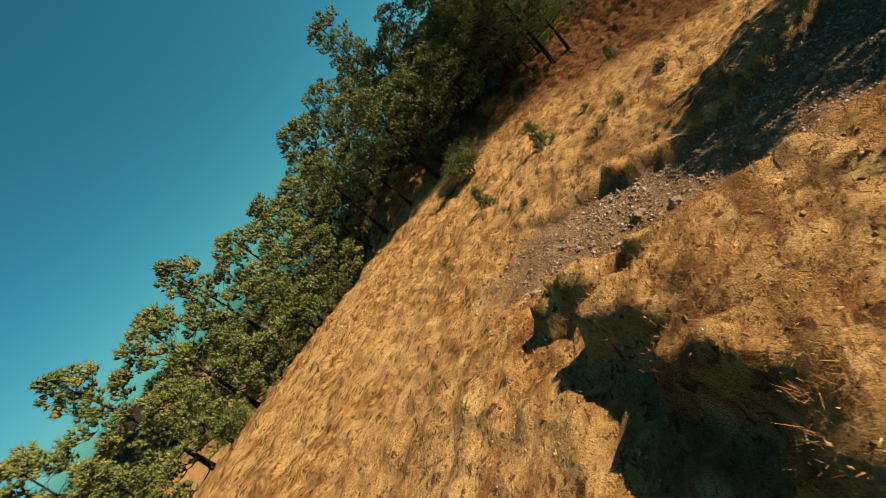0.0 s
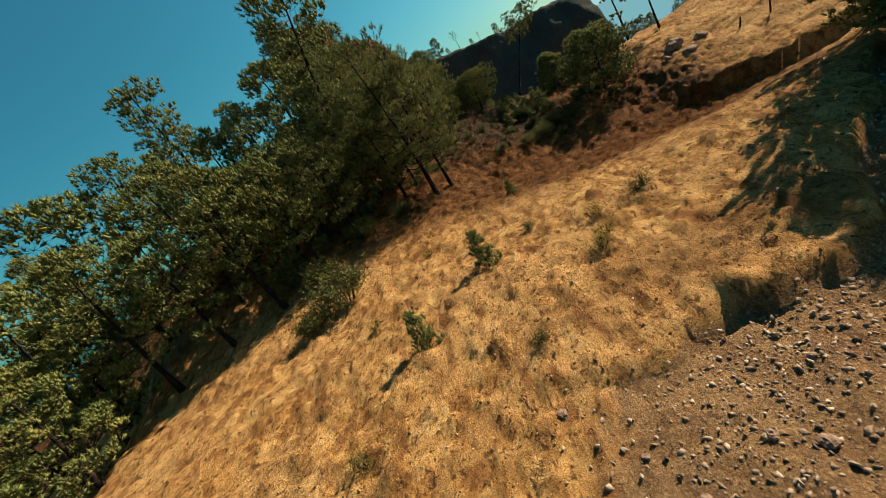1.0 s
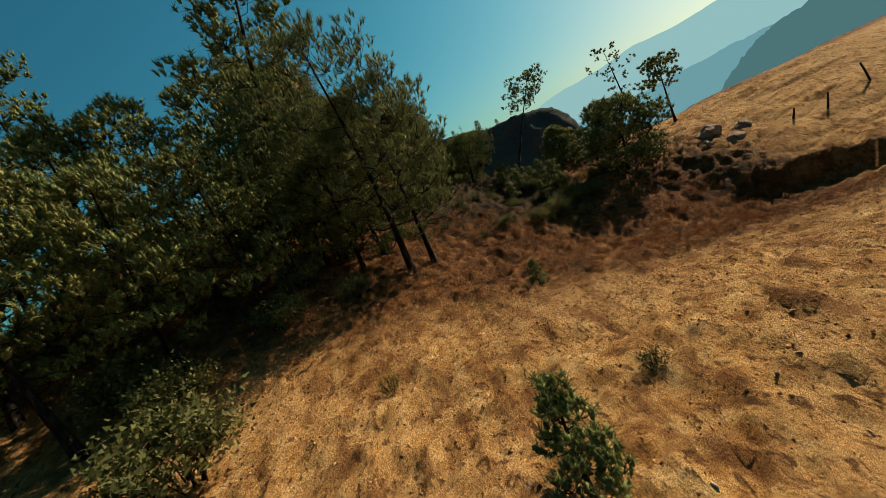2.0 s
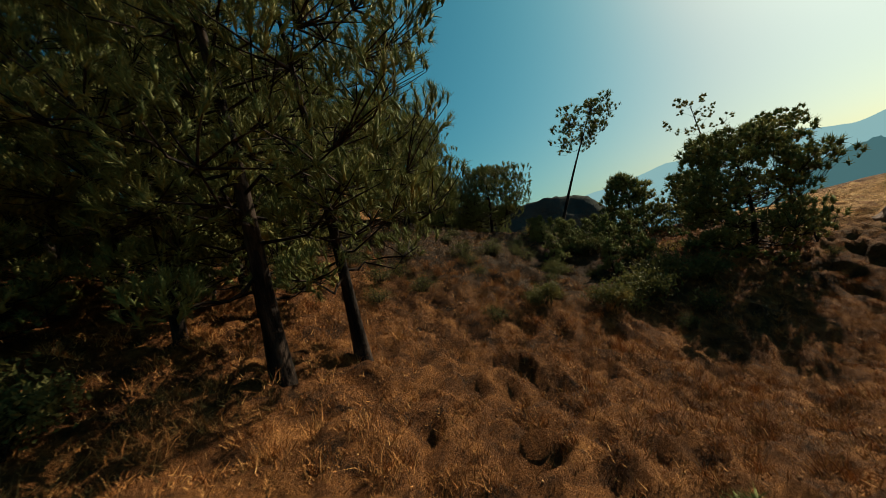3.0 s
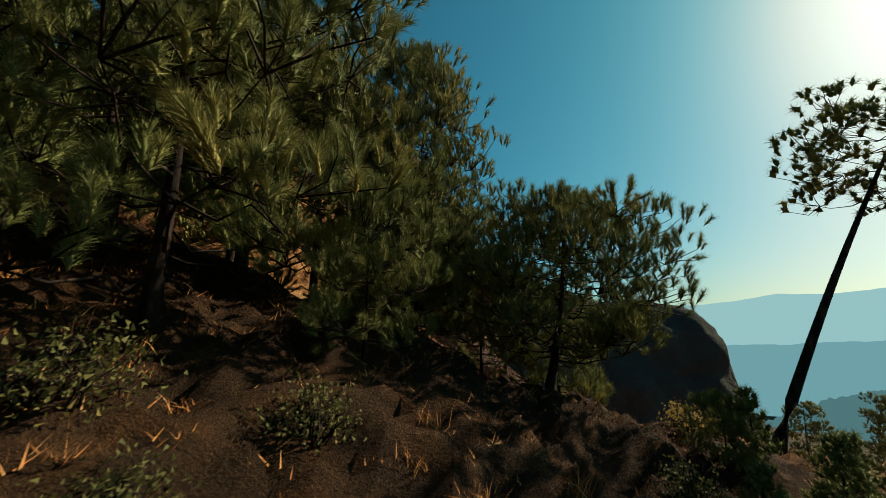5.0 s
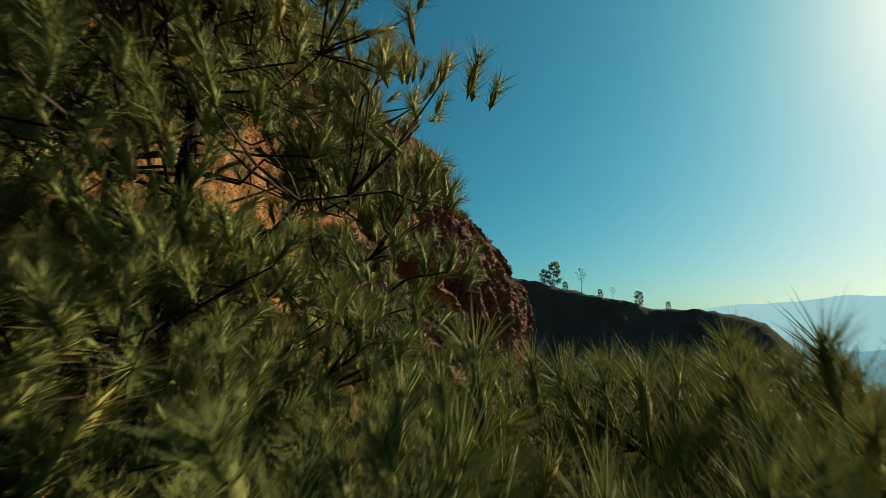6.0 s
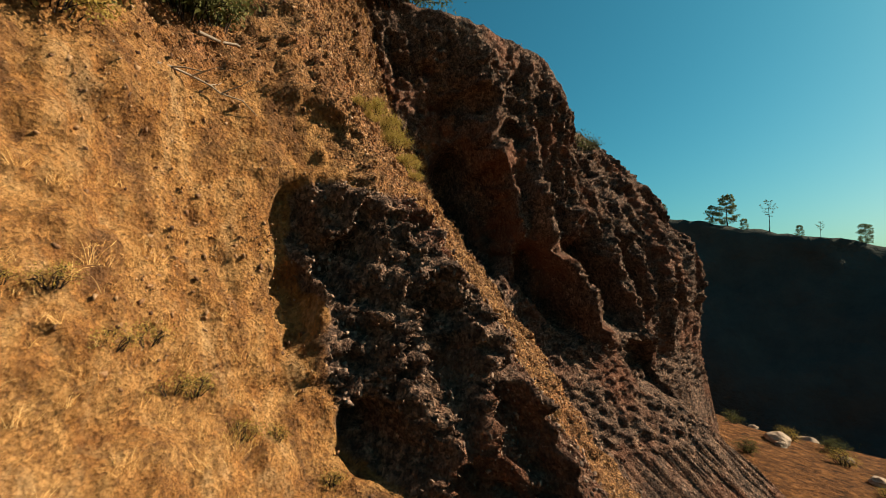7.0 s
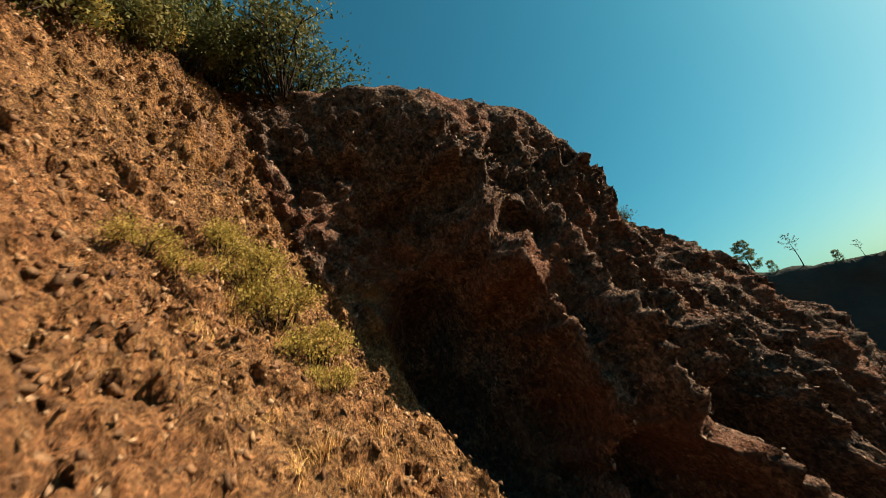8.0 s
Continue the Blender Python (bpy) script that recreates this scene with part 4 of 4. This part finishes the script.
for x, y, s in ((-1.5, 13.2, 0.9), (-2.7, 13.1, 0.8), (-3.3, 11.4, 0.9), (-3.0, 11.7, 0.7), (-5.0, 9.4, 0.5), (-7.9, 8.9, 0.8), (-3.9, 14.6, 0.6), (-6.9, 16.8, 0.8), (-8.2, 13.0, 0.6)):
    shrub(LOW[rnd.choice((0, 1, 1))], ground_at(x, y), "low dry bush in the grass", "low bushes of the slope", rnd.uniform(0, 360), s)
for x, y in ((-4.3, 28.2), (-3.0, 27.4), (-1.2, 29.8), (-5.4, 27.2), (-2.2, 28.6), (-6.8, 27.6), (1.7, 27.6), (2.9, 29.3), (-0.4, 31.4), (0.4, 33.0), (3.4, 31.6), (6.0, 27.6)):
    shrub(LOW[rnd.choice((0, 0, 1))], ground_at(x, y), "small bush among the tussocks under the pines", "bushes under the pines", rnd.uniform(0, 360), rnd.uniform(0.6, 1.1))
for x, y, s in ((0.55, 29.3, 0.5), (-0.1, 30.6, 0.4), (1.15, 27.2, 0.6), (1.7, 28.6, 0.5), (-0.8, 25.9, 0.5), (0.3, 26.4, 0.6), (-2.1, 25.6, 0.35), (2.4, 27.4, 0.6), (-0.9, 28.0, 0.4)):
    shrub(BUSH[rnd.choice((0, 1))], ground_at(x, y), "dark green bush among the young pines", "bushes under the pines", rnd.uniform(0, 360), s)
plant_rnd = random.Random(63)
for i in range(46):
    x, y = plant_rnd.uniform(-9.5, 1.5), plant_rnd.uniform(25.2, 31)
    shrub(LOW[0], ground_at(x, y), "low dark herb among fallen pine needles", "herbs under the pines", plant_rnd.uniform(0, 360), plant_rnd.uniform(0.5, 1.1))
# along the top of the earth wall and over the cliff
for i in range(34):
    y = 36.3 + 4.6 * (i % 17) / 16 + rnd.uniform(-0.15, 0.15)
    low = 6.2 + 0.62 * (y - 37)
    z = low + (rnd.uniform(0.1, 1.1) if i < 17 else rnd.uniform(1.3, 3.2))
    shrub(BUSH[rnd.choice((0, 0, 1, 1, 2))], on_face(y, z) - (0, 0, 0.1), "olive green bush on the top of the earth wall", "bushes above the cliff", rnd.uniform(0, 360), rnd.uniform(0.5, 0.85))
for y, x, s, k in ((41.6, -9.2, 0.8, 0), (42.4, -9.0, 0.8, 1), (43.2, -9.0, 0.9, 0), (44.0, -8.9, 0.8, 1), (44.8, -9.0, 0.9, 0), (42.0, -10, 1.2, 1), (43.4, -10, 1.2, 0)):
    shrub(BUSH[k], on_cliff(y, x) - (0, 0, 0.06), "olive green bush on the top of the earth wall", "bushes above the cliff", rnd.uniform(0, 360), s)
for y, z, s in ((44.0, 8.75, 0.5), (44.3, 8.6, 0.45), (44.9, 9.0, 0.7), (45.1, 8.6, 0.75), (45.2, 8.2, 0.8), (45.35, 7.75, 0.75), (45.2, 7.4, 0.5)):
    shrub(BUSH[2], on_face(y, z) - (0, 0, 0.03), "yellow green tuft of brush on the scree", "brush on the scree", rnd.uniform(0, 360), 0.7 * s)
for i in range(16):
    y, z = 36.8 + 4.2 * ((i * 0.618) % 1), 2.2 + 4.2 * ((i * 0.377 + 0.2) % 1)
    shrub(LOW[1], on_face(y, z) - (0, 0, 0.04), "withered brown tuft rooted in the earth wall", "tufts of the earth wall", rnd.uniform(0, 360), rnd.uniform(0.4, 0.7))
crown_bush = shrub_parts(77, 1.5, 1.25, 50, 9000, 0.07)
for y, x, s in ((47.25, 13.45, 1.25), (46.3, 13.8, 0.9), (45.5, 13.4, 0.7), (44.5, 13.2, 0.6), (43.6, 13.0, 0.6)):
    shrub(crown_bush, on_face(y, x) - (0, 0, 0.12), "wind swept green tree clinging to the cliff top", "trees of the cliff top", rnd.uniform(0, 360), s)
for y, z, s, k in ((42.9, 11.6, 0.7, 1), (43.3, 12.0, 0.8, 0), (43.7, 12.3, 0.7, 2), (44.1, 12.6, 0.8, 1), (44.5, 12.9, 0.75, 0), (44.9, 13.2, 0.7, 2), (45.3, 13.4, 0.8, 1), (42.5, 11.3, 0.6, 2)):
    shrub(BUSH[k], on_face(y, z) - (0, 0, 0.08), "olive green bush along the upper edge of the slope", "bushes above the cliff", rnd.uniform(0, 360), s)
for y, x, s in ((53.2, -4.6, 1.4), (54.2, -4.2, 1.7), (55.3, -3.9, 1.3), (50.7, -4.6, 0.5), (57.5, -3.6, 0.5), (60.5, -3.4, 0.7)):
    shrub(LOW[0], on_cliff(y, x) - (0, 0, 0.03), "thin bush on the edge of the cliff", "bushes of the cliff edge", rnd.uniform(0, 360), s)

# ---------------------------------------------------------------- grass


def grass_sheet(seed, name, label, x, y, z, blades, low, high, spread, width, mat=STRAW):
    """Tufts of bent blades rooted at the given places, as one sheet of stuff."""
    rng = np.random.default_rng(seed)
    n = len(x)
    root = np.repeat(np.stack([x, y, z - 0.02], -1), blades, 0)
    m = len(root)
    root[:, :2] += rng.normal(0, spread * 0.35, (m, 2))
    h = np.repeat(rng.uniform(low, high, n), blades) * rng.uniform(0.5, 1.15, m)
    a = rng.uniform(0, 2 * np.pi, m)
    lean = rng.uniform(0.15, 1.25, m)
    d = np.stack([np.cos(a) * lean, np.sin(a) * lean, np.ones(m)], -1)
    d = unit(d)
    side = unit(np.cross(d, rng.normal(size=(m, 3)))) * (width * rng.uniform(0.6, 1.3, m))[:, None] / 2
    mid = root + d * h[:, None] * 0.6
    tip = root + d * h[:, None] + np.stack([np.cos(a), np.sin(a), -0.4 * np.ones(m)], -1) * (h * 0.25 * lean)[:, None]
    if high < 0.18:  # short blades stay single slips
        v = np.stack([root - side, root + side, tip], 1).reshape(-1, 3)
        f = np.arange(3 * m).reshape(-1, 3)
    else:
        v = np.stack([root - side, root + side, mid + side * 0.7, mid - side * 0.7, tip], 1).reshape(-1, 3)
        k = np.arange(m)[:, None] * 5
        f = np.concatenate([k + (0, 1, 2), k + (0, 2, 3), k + (3, 2, 4)])
    ob = new(name, mesh_of(name, v, f, mat))
    return tagged(ob, label, "grass", kind="stuff")


rng = np.random.default_rng(31)


def scattered(n, x0, x1, y0, y1, keep):
    x, y = rng.uniform(x0, x1, n), rng.uniform(y0, y1, n)
    k = keep(x, y) > rng.uniform(0, 1, n)
    return x[k], y[k], on_ground(x[k], y[k])


patch = lambda x, y: 0.5 + 0.5 * np.sin(x * 1.3 + 2 * np.sin(y * 0.7)) * np.sin(y * 1.1 + 1.5 * np.sin(x * 0.9))
lawn = lambda x, y: (1 - gully(x, y)) * (0.35 + 0.65 * patch(x, y))
tuft = lambda x, y: (1 - gully(x, y)) * patch(x * 1.9, y * 1.7) ** 2
grass_sheet(1, "dry_grass", "short matted golden dry grass", *scattered(20000, -14, 7, 1.0, 20, lawn), 6, 0.025, 0.08, 0.14, 0.006)
grass_sheet(2, "dry_grass", "bent golden dry grass under the pines", *scattered(42000, -12, 6, 19, 34.5, lambda x, y: lawn(x, y) * smoothstep(-0.1, 0.12, on_ground(x, y) - height(x, y)) * (1 - 0.75 * smoothstep(26.5, 28.5, y - 0.25 * np.clip(-4 - x, -3, 3)) * smoothstep(3.5, 0.5, x))), 9, 0.04, 0.13, 0.13, 0.009, TAN)
grass_sheet(3, "tussock_grass", "long orange tussock grass", *scattered(6500, -10, 6, 17.5, 31, lambda x, y: (tuft(x, y) + 0.15) * smoothstep(0.0, 0.2, on_ground(x, y) - height(x, y)) * (1 - 0.9 * smoothstep(26.2, 28.2, y))), 44, 0.08, 0.24, 0.15, 0.006, TAN)
grass_sheet(4, "tussock_grass", "coarse orange grass on the bank beside the wash", *scattered(5200, -2.6, 4.5, 0.6, 5.8, lambda x, y: smoothstep(-2.6, -0.5, x + 0.6 * (y - 3.4)) * (0.25 + 0.75 * patch(x * 2, y * 2))), 22, 0.05, 0.16, 0.14, 0.0042, TAN)
grass_sheet(5, "tussock_grass", "scattered low tussocks on the open slope", *scattered(7000, -13, 6, 1.5, 20, tuft), 20, 0.04, 0.11, 0.15, 0.008, TAN)
k = rng.uniform(0, 1, CP.shape[:2]) < 0.02 * (1 - np.clip(CROCK * 1.4, 0, 1)) * (1 - 0.7 * CSCREE)
k[CY < 36] = False
k[CY > 47] = False
k[:, CU < -0.2] = False
gp = CP[k]
gp = gp[rng.permutation(len(gp))[:450]]
grass_sheet(6, "dry_grass", "thin dry tufts rooted in the earth wall", gp[:, 0], gp[:, 1], gp[:, 2], 16, 0.04, 0.13, 0.12, 0.003)

at = np.array([on_face(rng.uniform(36.6, 40.4), rng.uniform(1.8, 6.2)) for _ in range(110)] + [on_face(rng.uniform(44.2, 46.2), rng.uniform(6.5, 8.5)) for _ in range(20)])
grass_sheet(7, "tussock_grass", "golden tussocks hanging on the earth wall", at[:, 0], at[:, 1], at[:, 2], 70, 0.1, 0.26, 0.12, 0.003)

# ---------------------------------------------------------------- stones


def stone_shape(rng):
    """A broken angular stone: the hull of a few points."""
    bm = bmesh.new()
    for p in unit(rng.normal(size=(8, 3))) * rng.uniform(0.75, 1.1, (8, 1)) * rng.uniform((0.8, 0.55, 0.35), (1.25, 0.9, 0.6)):
        bm.verts.new(p)
    bmesh.ops.convex_hull(bm, input=bm.verts)
    bmesh.ops.triangulate(bm, faces=bm.faces)
    bm.verts.index_update()
    v = np.array([q.co[:] for q in bm.verts])
    f = np.array([[w.index for w in p.verts] for p in bm.faces])
    bm.free()
    return v, f


def stone_sheet(seed, name, label, at, size, mat=STONE):
    r = np.random.default_rng(seed)
    shapes = [stone_shape(r) for _ in range(9)]
    vs, fs, base = [], [], 0
    for p, s in zip(at, size):
        v, f = shapes[r.integers(0, 9)]
        m = np.array(Euler(r.uniform(0, 6.28, 3)).to_matrix())
        vs.append(v @ m.T * s + p)
        fs.append(f + base)
        base += len(v)
    return tagged(new(name, mesh_of(name, np.concatenate(vs), np.concatenate(fs), mat)), label, "stones", kind="stuff")


def sizes(n, lo, hi, power=3.0):
    return lo + (hi - lo) * rng.uniform(0, 1, n) ** power


clods = lambda x, y: (1 - gully(x, y)) * (0.2 + 0.8 * patch(x * 0.8 + 2, y * 0.9))
x, y, z = scattered(32000, -13, 6, 1.5, 20, clods)
stone_sheet(40, "clods", "small brown clods of earth in the grass", np.stack([x, y, z], -1), sizes(len(x), 0.01, 0.042, 3), CLOD)
x, y, z = scattered(3500, -11, 6, 20, 34, clods)
stone_sheet(45, "clods", "dark clods of earth among the tussocks", np.stack([x, y, z], -1), sizes(len(x), 0.012, 0.05, 4), CLOD)
x, y, z = scattered(46000, -6.5, 5, 4.5, 14, lambda x, y: gully(x, y) ** 2 * 0.6 + 0.01)
stone_sheet(41, "gravel", "grey brown loose stones lying in the wash", np.stack([x, y, z], -1), sizes(len(x), 0.012, 0.06, 2.2))
x, y, z = scattered(1500, -7, -2.5, 3.5, 9.5, lambda x, y: 0.4 * patch(x * 0.6, y * 0.6))
stone_sheet(42, "gravel", "scattered small stones on the worn slope", np.stack([x, y, z], -1), sizes(len(x), 0.01, 0.05))
pocket = wobble(CP.reshape(-1, 3), 0.9, 41, 2).reshape(CROCK.shape)
w = 0.2 * CROCK + 0.55 * CSCREE + 0.02 + 0.34 * smoothstep(0.0, 0.45, pocket)
w += 0.5 * CROCK * ((CY > 40.8) & (CY < 44.6))[:, None]
w[CY < 36.5] = 0
w[CY > 56] = 0
w[:, (CU < -0.1) | (CU > 1.12)] = 0
w *= np.where(CY > 47, 0.7, np.where(CY > 40.8, 1.0, 1.3))[:, None]
k = rng.uniform(0, 1, w.shape) < w
for seed, name, label, sel, mat in ((43, "scree", "red brown broken stones on the earth slope", CROCK < 0.5, RUBBLE), (44, "rubble", "dark broken volcanic stones on the rock", CROCK >= 0.5, BASALT)):
    cp = CP[k & sel]
    stone_sheet(seed, name, label, cp + rng.normal(0, 0.02, cp.shape), sizes(len(cp), 0.014, 0.06, 2.4), mat)

rock_rng = np.random.default_rng(51)


def boulder(name, place, size, label, category="rock", group="", stretch=(1, 1, 0.8), mat=STONE):
    bm = bmesh.new()
    bmesh.ops.create_icosphere(bm, subdivisions=3, radius=1)
    off = Vector(rock_rng.uniform(0, 50, 3))
    for q in bm.verts:
        d = 1 + 0.32 * noise.fractal(q.co * 1.2 + off, 1, 2, 4) + 0.12 * noise.cell(q.co * 2.0 + off)
        q.co = Vector([c * d * s for c, s in zip(q.co, stretch)]) * size
    me = bpy.data.meshes.new(name)
    bm.to_mesh(me)
    bm.free()
    me.materials.append(mat)
    ob = tagged(new(name, me), label, category, group)
    ob.matrix_basis = pose(*[float(v) for v in place], 0, 0, float(rock_rng.uniform(0, 360)))
    return ob


for x, y, s in ((8.8, 28.2, 0.5), (8.6, 26.7, 0.34), (9.8, 27.4, 0.3), (7.7, 27.2, 0.22)):
    boulder("boulder", (x, y, G(x, y) + 0.25 * s), s, "weathered grey boulder on the slope", "boulder", "boulders by the track", mat=BASALT)
for x, y, s in ((-3.75, 7.05, 0.085), (-3.46, 6.86, 0.11), (-4.5, 6.8, 0.09), (-2.3, 7.0, 0.2), (-1.75, 6.95, 0.16), (-4.1, 5.85, 0.13), (-3.2, 6.4, 0.08), (-2.9, 7.6, 0.07), (-1.3, 8.2, 0.12),
                (-4.7, 7.3, 0.06), (-3.0, 5.9, 0.09), (-2.4, 8.0, 0.08), (-0.6, 7.4, 0.14), (0.4, 8.6, 0.15), (-5.2, 8.1, 0.1)):
    s *= 0.6
    boulder("stone", (x, y, G(x, y) + 0.2 * s), s, "rough brown stone lying in the wash", "stone", "stones of the wash", mat=BASALT)


def fence_post(x, y, tall, lean):
    v, f = tubes([(np.array([(0, 0, -0.3), (0.01, 0, tall * 0.5), (0.0, 0.015, tall)]), np.array([0.045, 0.04, 0.034]))], 8)
    n = len(v)
    me = mesh_of("fence_post", v, f, BARK, True)
    cap = bmesh.new()
    cap.from_mesh(me)
    cap.verts.ensure_lookup_table()
    cap.faces.new([cap.verts[i] for i in range(n - 8, n)])
    cap.to_mesh(me)
    cap.free()
    ob = tagged(new("fence_post", me), "weathered leaning wooden post in the grass", "post", "posts of the old fence")
    ob.matrix_basis = pose(x, y, G(x, y), lean, 0, 40)


for x, y, h, l in ((12.3, 26.0, 0.65, 12), (14.9, 26.3, 0.85, -9), (11.0, 26.3, 0.45, 18)):
    fence_post(x, y, h, l)

def dry_branch(place, turn, seed, size=1.0):
    """A grey fallen branch with crooked twigs."""
    r = np.random.default_rng(seed)
    s = np.linspace(0, 1, 9)
    main = np.stack([1.8 * s, 0.25 * np.sin(3 * s), 0.06 + 0.2 * np.sin(2.6 * s)], -1) + r.normal(0, 0.03, (9, 3))
    ob = tagged(new("dry_branch"), "grey dead branch lying on the brow of the slope", "branch", "dead branches of the brow")
    ob.matrix_basis = pose(*[float(c) for c in place], 0, 12, turn) @ Matrix.Scale(size, 4)
    v, f = tubes([(main, 0.026 * (1 - 0.75 * s))], 6)
    part("stem", mesh_of("stem", v, f, DEADWOOD, True), ob)
    for j in (1, 2, 3, 4, 5, 6, 7):
        d = unit(np.array([0.6, r.choice((-1, 1)) * r.uniform(0.4, 1.0), r.uniform(0.0, 0.8)]))
        t = np.linspace(0, 1, 5)[:, None]
        v, f = tubes([(main[j] + d * r.uniform(0.3, 0.8) * t + r.normal(0, 0.04, (5, 3)) * t, 0.012 * (1 - 0.8 * t[:, 0]))], 5)
        part("twig", mesh_of("twig", v, f, DEADWOOD, True), ob)


dry_branch(on_face(40.6, 8.5), 60, 5)
dry_branch(on_face(41.4, 9.0), 110, 6, 0.8)
dry_branch(on_face(39.4, 7.7), 80, 7, 0.9)

rnd = random.Random(77)
for i in range(12):
    y = 56 + 1.6 * i + rnd.uniform(-0.6, 0.6)
    x = rnd.uniform(2.0, 9.0)
    shrub(LOW[i % 2], ground_at(x, y), "low dry bush down in the valley", "bushes of the valley", rnd.uniform(0, 360), rnd.uniform(1.0, 2.2))
for i in range(9):
    x, y, s = rnd.uniform(1.5, 8), rnd.uniform(55, 74), rnd.uniform(0.25, 0.7)
    boulder("boulder", (x, y, G(x, y) + 0.2 * s), s, "brown boulder fallen at the foot of the cliff", "boulder", "boulders of the valley")

# single stones that lie in the wash and stick in the slope of the cliff
stone_rng = np.random.default_rng(91)
LOOSE = [mesh_of("stone", *stone_shape(stone_rng), STONE) for _ in range(8)]
CHIP = [mesh_of("stone", *stone_shape(stone_rng), RUBBLE) for _ in range(8)]
turned = lambda p, size: pose(*[float(v) for v in p], *[float(v) for v in stone_rng.uniform(0, 360, 3)]) @ Matrix.Scale(size, 4)
x, y = stone_rng.uniform(-5.5, 2.5, 1500), stone_rng.uniform(5, 11, 1500)
k = gully(x, y) > 0.75
for i, (a, b) in enumerate(list(zip(x[k], y[k]))[:170]):
    size = 0.025 + 0.05 * float(stone_rng.uniform()) ** 2.5
    ob = tagged(new("stone", LOOSE[i % 8]), "small angular stone lying in the stony wash", "stone", "stones of the wash")
    ob.matrix_basis = turned((a, b, on_ground(a, b) + 0.3 * size), size)
cliff = bpy.data.objects["cliff"]
for i in range(290):
    ob = part("stone", CHIP[i % 8], cliff)
    ob.matrix_basis = turned(on_face(stone_rng.uniform(42.6, 45.6), stone_rng.uniform(5.6, 9.5)), 0.03 + 0.06 * float(stone_rng.uniform()) ** 2)
